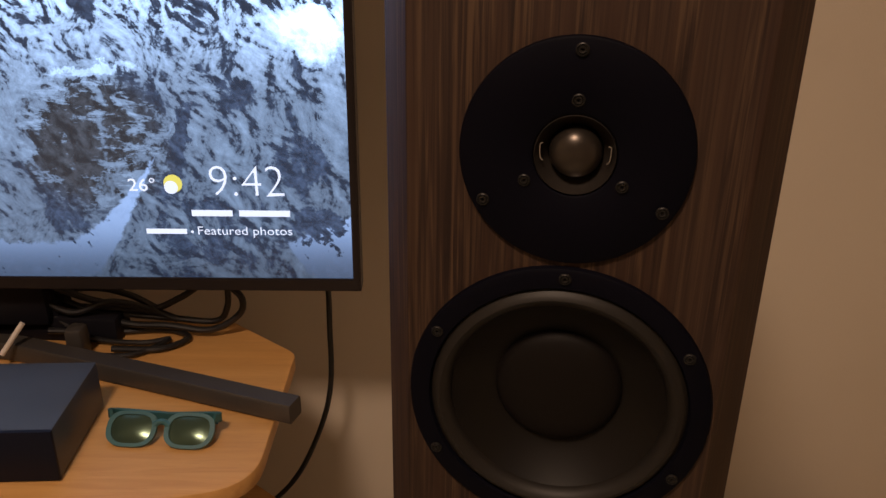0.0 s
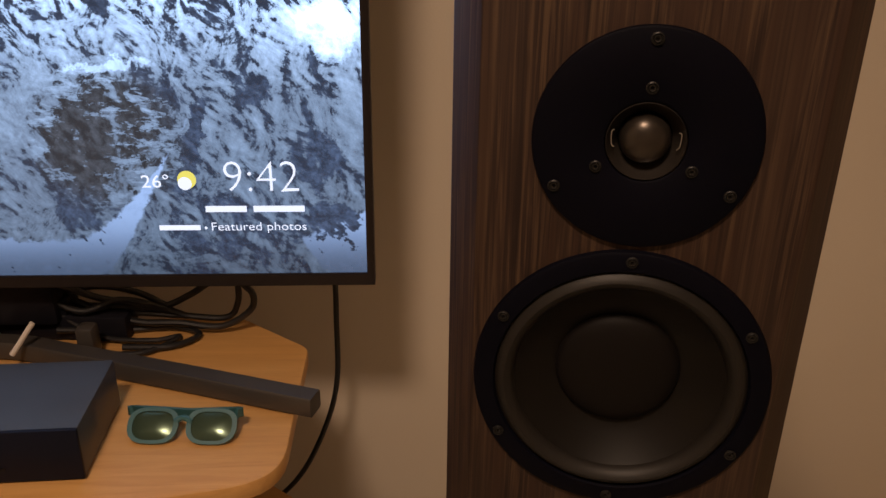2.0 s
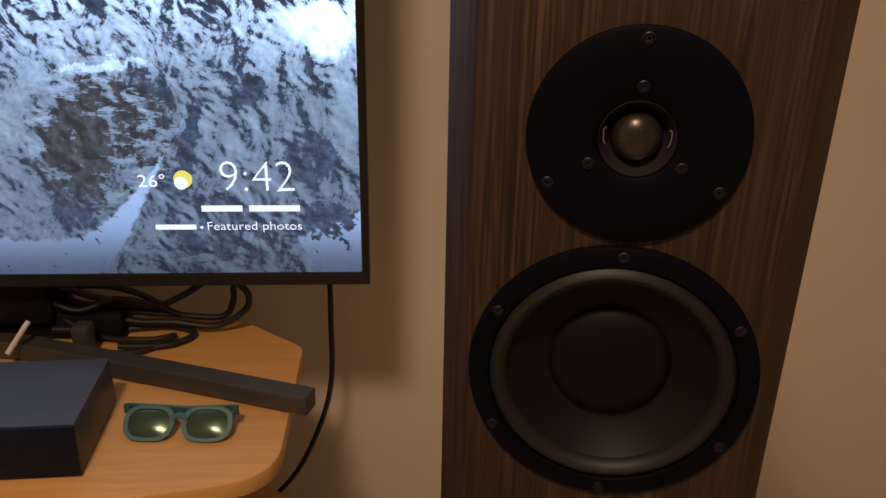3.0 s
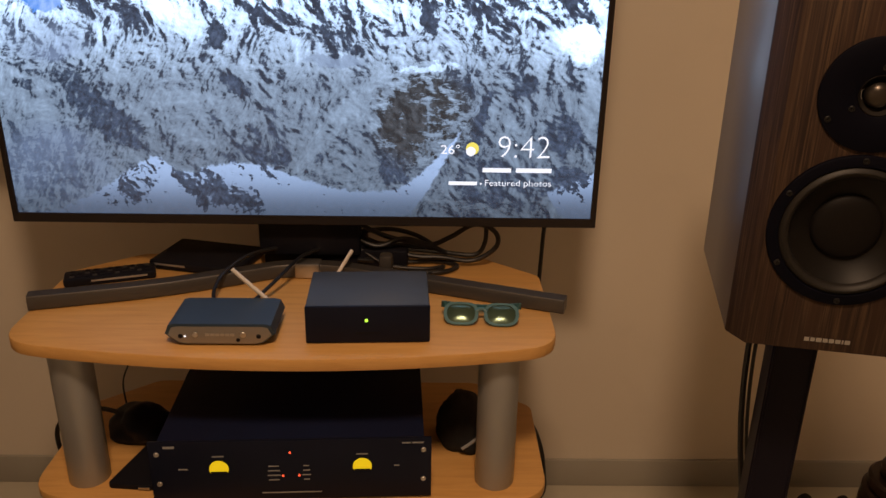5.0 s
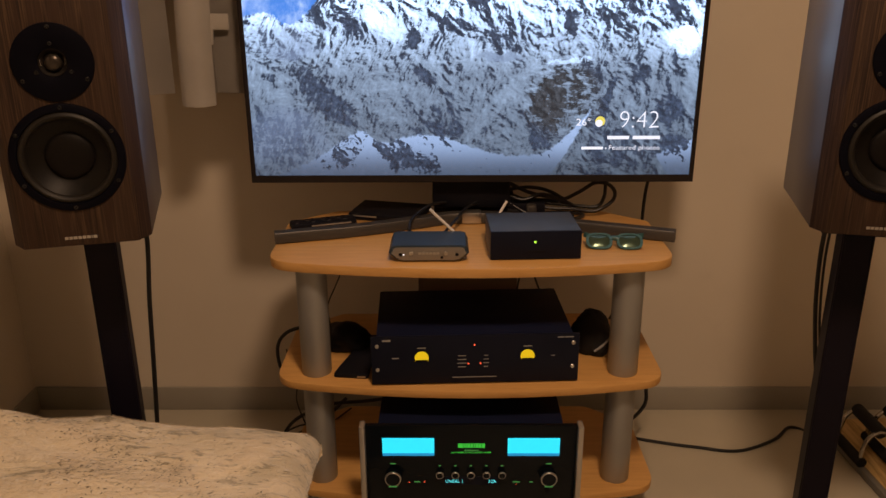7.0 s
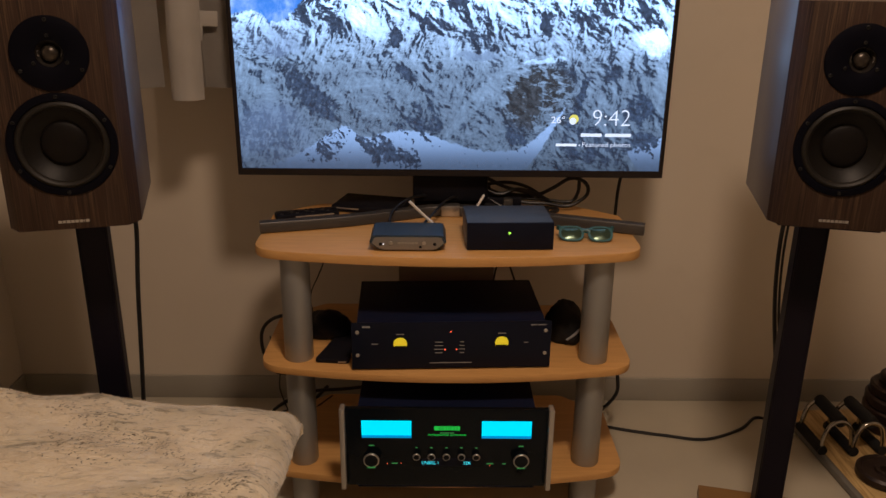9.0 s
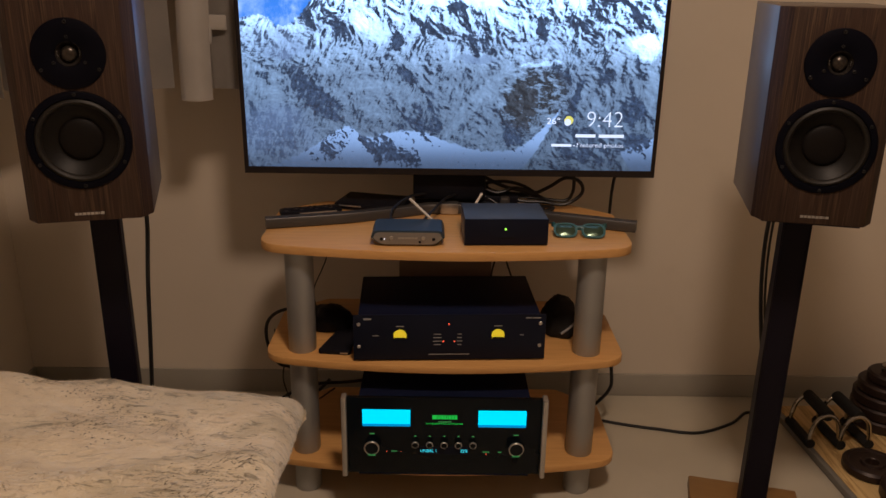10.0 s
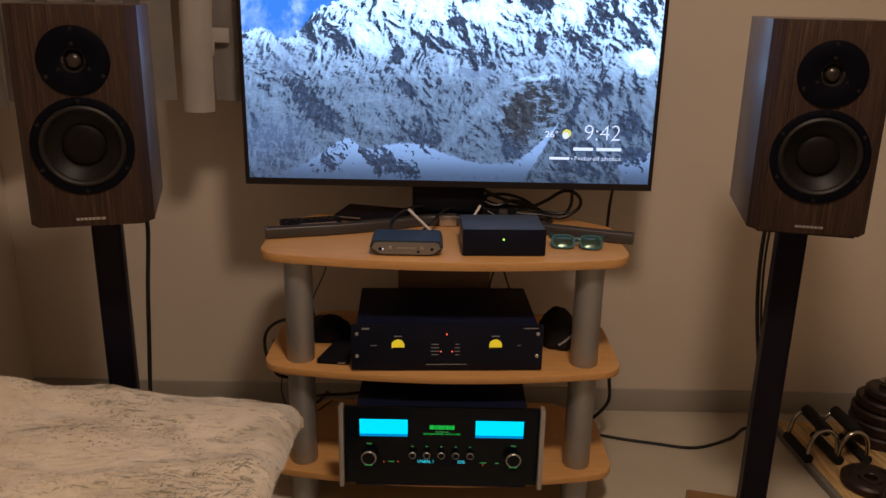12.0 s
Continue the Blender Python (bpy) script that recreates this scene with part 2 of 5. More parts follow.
    tone = g.math("ADD", tone, g.math("MULTIPLY", cliff, g.math("MULTIPLY_ADD", g.step(ledge, 0.50, 0.58), 0.75, -0.14)))
    is_snow = g.step(tone, 0.20, 0.48)
    day = g.ramp(g.math("MULTIPLY", v, 2.0), [(0.0, 0.22), (0.24, 0.25), (0.46, 0.36), (0.60, 0.72), (0.76, 1.35), (1.0, 1.8)])
    body = g.math("MULTIPLY_ADD", tone, 0.85, 0.38)
    snow = g.mix(1.0, (0.55, 0.79, 1.06), g.math("MULTIPLY", day, body), "MULTIPLY")
    snow = g.mix(1.0, snow, g.math("MULTIPLY_ADD", blob(0.965, 0.30, 0.032, 0.036), 0.55, 1.0), "MULTIPLY")
    stone = g.mix(1.0, g.mix(cliff, (0.070, 0.110, 0.180), (0.070, 0.085, 0.100)), g.math("MAXIMUM", g.math("ADD", g.math("MULTIPLY_ADD", fine, 2.4, -0.65), g.math("MULTIPLY", small, 0.9)), 0.30), "MULTIPLY")
    land = g.mix(is_snow, stone, snow)
    land = g.mix(g.math("MULTIPLY", blob(0.56, 0.268, 0.050, 0.0085, -3), 0.8), land, (0.20, 0.29, 0.42))
    haze = g.math("MULTIPLY", g.math("ADD", blob(0.07, 0.295, 0.09, 0.032, -5), g.math("MULTIPLY", blob(0.07, 0.08, 0.10, 0.08), 0.6)), g.step(wide, 0.30, 0.60))
    land = g.mix(g.math("MULTIPLY", haze, 0.65), land, (0.20, 0.29, 0.44))

    # foreground ridge and glacier tongue
    edge = g.math("ADD", profile([(0.0, 0.0), (0.06, 0.004), (0.15, 0.045), (0.21, 0.085), (0.25, 0.102), (0.29, 0.078), (0.36, 0.092), (0.43, 0.090), (0.52, 0.058), (0.60, 0.046), (0.66, 0.052), (0.72, 0.098), (0.775, 0.162), (0.815, 0.205), (0.85, 0.06), (1.0, 0.085)]),
                  g.math("MULTIPLY_ADD", fine, 0.03, -0.015))
    under = g.math("ADD", profile([(0.0, 0.0), (0.64, 0.0), (0.68, 0.006), (0.70, 0.030), (0.745, 0.107), (0.79, 0.19), (0.85, 0.25), (0.92, 0.05), (0.96, 0.0), (1.0, 0.0)]), g.math("MULTIPLY_ADD", fine, 0.04, -0.022))
    front = g.math("MULTIPLY", g.step(g.math("SUBTRACT", edge, v), -0.002, 0.003), g.step(g.math("SUBTRACT", v, under), -0.004, 0.004))
    front_rock = g.step(g.math("SUBTRACT", g.math("ADD", g.math("ADD", -0.75, g.math("MULTIPLY", blob(0.32, 0.055, 0.055, 0.035, -50), 1.0)), g.math("ADD", g.math("MULTIPLY", blob(0.20, 0.05, 0.07, 0.03, 40), 0.66), g.math("MULTIPLY", blob(0.39, 0.03, 0.05, 0.025, -20), 0.7))), g.math("MULTIPLY_ADD", tone, 1.6, -0.9)), -0.05, 0.1)
    field = g.mix(1.0, (0.25, 0.37, 0.55), g.math("MULTIPLY_ADD", g.step(v, 0.0, 0.11), 0.75, 0.45), "MULTIPLY")
    field = g.mix(g.math("MULTIPLY", g.step(fine, 0.45, 0.7), 0.35), field, (0.16, 0.24, 0.38))
    land = g.mix(front, land, g.mix(front_rock, field, stone))

    # sky with cloud, top corner
    skyline = g.math("ADD", profile([(0.0, 0.35), (0.05, 0.362), (0.10, 0.335), (0.14, 0.36), (0.18, 0.405), (0.24, 0.435), (0.28, 0.48), (0.34, 0.53), (0.45, 0.545), (1.0, 0.555)]),
                     g.math("MULTIPLY_ADD", fine, 0.05, -0.025))
    cloud = g.noise(vec, 9, 6, 0.6, 0.4)
    sky = g.mix(g.step(cloud, 0.46, 0.66), (0.055, 0.22, 0.66), (0.42, 0.60, 0.88))
    picture = g.mix(g.step(g.math("SUBTRACT", v, skyline), -0.002, 0.004), land, sky)
    # picture gets dimmer towards the lower border
    picture = g.mix(1.0, picture, g.math("ADD", 0.55, g.math("MULTIPLY", g.step(v, -0.005, 0.07), 0.45)), "MULTIPLY")
    g.set(color=(0.01, 0.01, 0.012), rough=0.25, glow=picture, power=1.25)
    return g.mat


M_WALL, M_FLOOR, M_BEECH, M_WALNUT, M_PINE = wall_paint(), floor_vinyl(), beech(), walnut(), pine()
M_CEIL = plain("white_ceiling_paint", (0.75, 0.73, 0.68), 0.8, scale=30)
M_SKIRT = plain("grey_vinyl_skirting", (0.36, 0.34, 0.29), 0.5, scale=20)
M_COLUMN = plain("silver_grey_column_paint", (0.36, 0.36, 0.35), 0.42, 0.35, scale=30)
M_BLACK = plain("satin_black_metal", (0.0085, 0.0068, 0.0130), 0.45, 0.0, scale=40, spec=0.12)
M_DRIVER = plain("black_driver_plate", (0.0030, 0.0030, 0.0066), 0.60, 0.0, scale=60, spec=0.06)
M_CONE = plain("charcoal_cone", (0.0056, 0.0046, 0.0038), 0.46, scale=50, spec=0.22)
M_RUBBER = plain("grey_rubber_surround", (0.0135, 0.0115, 0.0095), 0.5, scale=50, spec=0.3)
M_CAP = plain("black_dust_cap", (0.008, 0.0065, 0.0058), 0.55, scale=50, spec=0.12)
M_DOME = plain("silver_grey_dome", (0.062, 0.052, 0.043), 0.32, 0.75, scale=80)
M_RING = plain("dark_polished_ring", (0.035, 0.03, 0.026), 0.3, 0.4, scale=80)
M_BEZEL = plain("dark_tv_bezel", (0.026, 0.021, 0.020), 0.38, scale=30, spec=0.12)
M_GUN = plain("gunmetal_foot", (0.085, 0.078, 0.072), 0.42, 0.5, scale=30)
M_STEEL = plain("brushed_steel", (0.55, 0.53, 0.50), 0.3, 0.9, scale=60)
M_CHROME = plain("chrome", (0.44, 0.42, 0.39), 0.16, 1.0, scale=60, bump=0.0)
M_ALU = plain("champagne_aluminium", (0.52, 0.49, 0.45), 0.38, 0.6, scale=60)
M_BOX = plain("blue_black_case", (0.066, 0.076, 0.092), 0.42, 0.2, scale=60)
M_BOXFRONT = plain("black_case_front", (0.010, 0.012, 0.025), 0.36, scale=60, spec=0.12)
M_SLATE = plain("slate_blue_shell", (0.045, 0.070, 0.100), 0.42, 0.35, scale=60)
M_FACE = plain("grey_faceplate", (0.30, 0.29, 0.28), 0.36, 0.6, scale=80)
M_PLASTIC = plain("black_plastic", (0.011, 0.011, 0.016), 0.45, scale=60, spec=0.12)
M_CABLE = plain("black_cable_jacket", (0.012, 0.012, 0.014), 0.4, scale=90)
M_WHITE = plain("cream_plastic", (0.72, 0.66, 0.58), 0.4, scale=60)
M_TEAL = plain("teal_frame_plastic", (0.040, 0.135, 0.150), 0.40, scale=90)
M_FOAM = plain("black_foam_grip", (0.010, 0.010, 0.011), 0.9, scale=120, bump=0.4)
M_IRON = plain("brown_black_weight_iron", (0.030, 0.017, 0.014), 0.42, 0.3, scale=40, bump=0.2)
M_GREYEDGE = plain("grey_board_edging", (0.20, 0.19, 0.17), 0.6, scale=40)
M_STANDWOOD = beech("reddish_stand_wood", 0.45)
M_DARKWOOD = plain("dark_back_panel", (0.24, 0.17, 0.135), 0.5, scale=30)
# Base colour lightened to stand for the wall's reflection in the cabinet sides.
M_LACQUER = plain("wall_reflection_lacquer", (0.10, 0.078, 0.062), 0.42, scale=20, bump=0.0, coat=0.45, coat_rough=0.33)
M_SCREW = plain("black_screw", (0.012, 0.011, 0.010), 0.45, 0.0, bump=0.0, spec=0.3)
M_PRINT = plain("grey_panel_print", (0.30, 0.30, 0.30), 0.6, bump=0.0)
M_BADGE = plain("silver_badge", (0.46, 0.44, 0.41), 0.3, 0.6, bump=0.0)
M_CURTAIN = cloth("beige_curtain_cloth", (0.44, 0.41, 0.37))
M_GLASSY = plain("glossy_amp_glass", (0.004, 0.0065, 0.010), 0.2, bump=0.0, spec=0.2)
M_AMPTOP = plain("black_amp_cover", (0.010, 0.014, 0.040), 0.42, scale=60, spec=0.12)
M_LENS = plain("mirrored_teal_lens", (0.075, 0.120, 0.080), 0.20, 0.55, bump=0.0)
M_PILE, M_FIBRE = throw_pile(), throw_fibre()
M_SCREEN_TEXT = glow("screen_white_lettering", (0.9, 0.95, 1.0), 1.1)
M_SUN = glow("screen_yellow_sun", (0.95, 0.85, 0.14), 0.95)
M_CYAN = glow("cyan_meter_light", (0.0, 0.82, 0.95), 1.1)
M_CYAN_DIM = glow("cyan_meter_foot", (0.0, 0.32, 0.62), 0.9)
M_GREEN = glow("green_lit_lettering", (0.03, 0.75, 0.05), 0.7)
M_DIMGREEN = glow("dim_green_lettering", (0.10, 0.55, 0.10), 0.35)
M_VFD = glow("cyan_display_lettering", (0.10, 0.9, 0.85), 0.9)
M_AMBER = glow("yellow_meter_light", (0.95, 0.62, 0.0), 0.8)
M_RED = glow("red_indicator", (1.0, 0.10, 0.03), 1.6)
M_LED = glow("green_indicator", (0.45, 0.95, 0.05), 1.6)
M_LEDW = glow("white_indicator", (1.0, 0.95, 0.9), 1.4)


# ---- mesh helpers ----
def part(name, bm, material, parent=None, label="", smooth=True, at=None):
    mesh = bpy.data.meshes.new(name)
    if smooth:
        for f in bm.faces:
            f.smooth = True
        for e in bm.edges:
            if len(e.link_faces) == 2 and e.calc_face_angle(0) > radians(34):
                e.smooth = False
    bm.to_mesh(mesh)
    bm.free()
    mesh.materials.append(material)
    ob = new(name, mesh)
    if parent is not None:
        ob.parent = parent
    if at is not None:
        ob.matrix_basis = at
    if label:
        ob["label"] = label
    return ob


def thing(name, m, label, category, group="", kind=""):
    ob = new(name)
    ob.empty_display_size = 0.05
    ob.matrix_basis = m
    return tagged(ob, label, category, group, kind)


def box(x0, x1, y0, y1, z0, z1, bevel=0.0, seg=2):
    bm = bmesh.new()
    vs = [bm.verts.new((x, y, z)) for x in (x0, x1) for y in (y0, y1) for z in (z0, z1)]
    for q in ((0, 1, 3, 2), (4, 6, 7, 5), (0, 4, 5, 1), (2, 3, 7, 6), (0, 2, 6, 4), (1, 5, 7, 3)):
        bm.faces.new([vs[i] for i in q])
    bmesh.ops.recalc_face_normals(bm, faces=bm.faces)
    if bevel:
        bmesh.ops.bevel(bm, geom=list(bm.edges), offset=bevel, segments=seg, profile=0.5, affect="EDGES")
    return bm


def prism(outline, z0, z1, bevel=0.0):
    bm = bmesh.new()
    low = [bm.verts.new((x, y, z0)) for x, y in outline]
    top = [bm.verts.new((x, y, z1)) for x, y in outline]
    n = len(outline)
    caps = [bm.faces.new(low[::-1]), bm.faces.new(top)]
    for i in range(n):
        bm.faces.new((low[i], low[(i + 1) % n], top[(i + 1) % n], top[i]))
    bmesh.ops.recalc_face_normals(bm, faces=bm.faces)
    if bevel:
        rim = [e for f in caps for e in f.edges]
        bmesh.ops.bevel(bm, geom=rim, offset=bevel, segments=2, profile=0.5, affect="EDGES")
    return bm


def lathe(profile, seg=48, axis="Z", ring_shaped=False):
    """Turns (radius, height) points round an axis; axis Y: height points to -y, out of a front panel. ring_shaped: the profile closes on itself."""
    bm = bmesh.new()
    rings = []
    for r, h in profile:
        if r < 1e-6:
            rings.append([bm.verts.new((0, 0, h) if axis == "Z" else (0, -h, 0))])
            continue
        ring = []
        for i in range(seg):
            a = 2 * math.pi * i / seg
            x, y = r * math.cos(a), r * math.sin(a)
            ring.append(bm.verts.new((x, y, h) if axis == "Z" else (x, -h, y)))
        rings.append(ring)
    for a, b in zip(rings, rings[1:] + rings[:1] if ring_shaped else rings[1:]):
        for i in range(seg):
            j = (i + 1) % seg
            if len(a) == 1 and len(b) > 1:
                bm.faces.new((a[0], b[i], b[j]))
            elif len(b) == 1 and len(a) > 1:
                bm.faces.new((a[i], b[0], a[j]))
            elif len(a) > 1:
                bm.faces.new((a[i], b[i], b[j], a[j]))
    if not ring_shaped and len(rings[0]) > 1 and len(rings[-1]) > 1:
        bm.faces.new(rings[0]), bm.faces.new(rings[-1])
    bmesh.ops.recalc_face_normals(bm, faces=bm.faces)
    return bm


def spline(points, steps=10):
    p = [Vector(q) for q in points]
    p = [2 * p[0] - p[1]] + p + [2 * p[-1] - p[-2]]
    line = []
    for a, b, c, d in zip(p, p[1:], p[2:], p[3:]):
        for k in range(steps):
            t = k / steps
            line.append(0.5 * (2 * b + (c - a) * t + (2 * a - 5 * b + 4 * c - d) * t * t + (3 * b - a - 3 * c + d) * t ** 3))
    return line + [p[-2]]


def sweep(line, section, up=(0, 0, 1)):
    """Carries a closed section (side, up) along a line."""
    bm = bmesh.new()
    rings = []
    guide = Vector(up)
    for i, q in enumerate(line):
        way = (line[min(i + 1, len(line) - 1)] - line[max(i - 1, 0)]).normalized()
        side = way.cross(guide)
        if side.length < 1e-4:
            side = way.cross(Vector((1, 0, 0)))
        side.normalize()
        top = side.cross(way)
        rings.append([bm.verts.new(q + side * a + top * b) for a, b in section])
    n = len(section)
    for a, b in zip(rings, rings[1:]):
        for i in range(n):
            bm.faces.new((a[i], a[(i + 1) % n], b[(i + 1) % n], b[i]))
    bm.faces.new(rings[0][::-1]), bm.faces.new(rings[-1])
    bmesh.ops.recalc_face_normals(bm, faces=bm.faces)
    return bm


def circle(r, seg=10):
    return [(r * math.cos(2 * math.pi * i / seg), r * math.sin(2 * math.pi * i / seg)) for i in range(seg)]


def tube(points, r, steps=10, seg=10, up=(0.13, 0.21, 0.97)):
    return sweep(spline(points, steps), circle(r, seg), up)


def disc(r, t, seg=28, lip=0.0):
    lip = lip or t * 0.3
    return lathe([(0, 0), (r, 0), (r, t - lip), (r - lip, t), (0, t)], seg, "Y")


def lettering(text, width, height, depth=0.0006, thin=0.0):
    """The words as a mesh in the xz plane, centred, facing -y."""
    cu = bpy.data.curves.new("lettering", "FONT")
    cu.body, cu.resolution_u, cu.extrude = text, 3, 0.01
    cu.offset = -thin
    ob = bpy.data.objects.new("lettering", cu)
    scene.collection.objects.link(ob)
    bpy.context.view_layer.update()
    mesh = bpy.data.meshes.new_from_object(ob.evaluated_get(bpy.context.evaluated_depsgraph_get()))
    bpy.data.objects.remove(ob)
    bm = bmesh.new()
    bm.from_mesh(mesh)
    bpy.data.meshes.remove(mesh)
    xs, ys = [v.co.x for v in bm.verts], [v.co.y for v in bm.verts]
    cx, cy = (min(xs) + max(xs)) / 2, (min(ys) + max(ys)) / 2
    kx, ky = width / (max(xs) - min(xs)), height / (max(ys) - min(ys))
    for v in bm.verts:
        v.co = Vector(((v.co.x - cx) * kx, -depth if v.co.z > 0 else 0.0, (v.co.y - cy) * ky))
    return bm


def bars(widths, height, gap, depth=0.0006):
    """A row of plain bars, centred, facing -y."""
    bm = bmesh.new()
    total = sum(widths) + gap * (len(widths) - 1)
    x = -total / 2
    for w in widths:
        vs = [bm.verts.new((a, b, c)) for a in (x, x + w) for b in (-depth, 0) for c in (-height / 2, height / 2)]
        for q in ((0, 1, 3, 2), (4, 6, 7, 5), (0, 4, 5, 1), (2, 3, 7, 6), (0, 2, 6, 4), (1, 5, 7, 3)):
            bm.faces.new([vs[i] for i in q])
        x += w + gap
    bmesh.ops.recalc_face_normals(bm, faces=bm.faces)
    return bm


def rounded(corners, steps=6):
    """Rounds the corners (x, y, radius) of an outline."""
    out = []
    n = len(corners)
    for i, (x, y, r) in enumerate(corners):
        if r <= 0:
            out.append((x, y))
            continue
        p, a, b = Vector((x, y)), Vector(corners[i - 1][:2]), Vector(corners[(i + 1) % n][:2])
        s, e = p + (a - p).normalized() * r, p + (b - p).normalized() * r
        for k in range(steps + 1):
            t = k / steps
            out.append(tuple((1 - t) ** 2 * s + 2 * t * (1 - t) * p + t * t * e))
    return out


# ---- the room ----
BACK, LEFT, RIGHT, REAR, HIGH = 1.2, -1.77, 1.75, -2.7, 2.5
tagged(part("floor", box(LEFT - 0.1, RIGHT + 0.1, REAR - 0.1, BACK + 0.1, -0.08, 0), M_FLOOR), "pale speckled vinyl floor with small stains", "floor", kind="structure")
tagged(part("wall_north", box(LEFT - 0.1, RIGHT + 0.1, BACK, BACK + 0.1, 0.0, HIGH), M_WALL), "cream painted wall behind the television", "wall", kind="structure")
tagged(part("wall_west", box(LEFT - 0.1, LEFT, REAR, BACK, 0.0, HIGH), M_WALL), "cream painted side wall beside the bed", "wall", kind="structure")
tagged(part("wall_east", box(RIGHT, RIGHT + 0.1, REAR, BACK, 0.0, HIGH), M_WALL), "plain cream painted side wall", "wall", kind="structure")
tagged(part("wall_south", box(LEFT - 0.1, RIGHT + 0.1, REAR - 0.1, REAR, 0.0, HIGH), M_WALL), "plain cream painted rear wall", "wall", kind="structure")
tagged(part("ceiling", box(LEFT - 0.1, RIGHT + 0.1, REAR - 0.1, BACK + 0.1, HIGH, HIGH + 0.1), M_CEIL), "plain white painted ceiling", "ceiling", kind="structure")
tagged(part("baseboard_north", box(LEFT + 0.008, RIGHT, BACK - 0.008, BACK, 0.0, 0.072, 0.002), M_SKIRT), "grey vinyl skirting along the wall", "baseboard", kind="structure")
tagged(part("baseboard_west", box(LEFT, LEFT + 0.008, REAR, BACK, 0.0, 0.072, 0.002), M_SKIRT), "grey vinyl skirting along the side wall", "baseboard", kind="structure")


# ---- television stand ----
SX, HALF = -0.541, 0.415
SHELF = (0.643, 0.373, 0.106)


def tv_stand():
    t = thing("tv_stand", pose(SX, 0, 0), "three-tier beech laminate television stand with silver columns", "tv stand")
    front = []
    for k in range(25):
        x = -0.345 + 0.69 * k / 24
        front.append((x, 0.634 + 0.036 * (x / 0.36) ** 2, 0))
    outline = rounded([(-HALF, 0.684, 0.050)] + front + [(HALF, 0.684, 0.050), (HALF, 0.942, 0.012), (0.312, 1.028, 0.012), (-0.312, 1.028, 0.012), (-HALF, 0.942, 0.012)])
    for top in SHELF:
        part("shelf", prism(outline, -0.021 if top > 0.5 else -0.018, 0, 0.003), M_BEECH, t, at=pose(0, 0.010 if top > 0.5 else 0.007, top))
    for x in (-0.3315, 0.3295):
        for z0, z1 in ((SHELF[1], SHELF[0] - 0.021), (SHELF[2], SHELF[1] - 0.018), (0.0, SHELF[2] - 0.018)):
            part("column", lathe([(0.031, 0.0), (0.032, 0.002), (0.032, z1 - z0)], 40), M_COLUMN, t, at=pose(x, 0.730, z0))
    for z0, z1 in ((SHELF[1], SHELF[0] - 0.021), (SHELF[2], SHELF[1] - 0.018), (0.0, SHELF[2] - 0.018)):
        part("back_panel", box(-0.12, 0.12, 1.0, 1.016, z0, z1, 0.001), M_DARKWOOD, t, "dark wood back panel")
    return t


tv_stand()


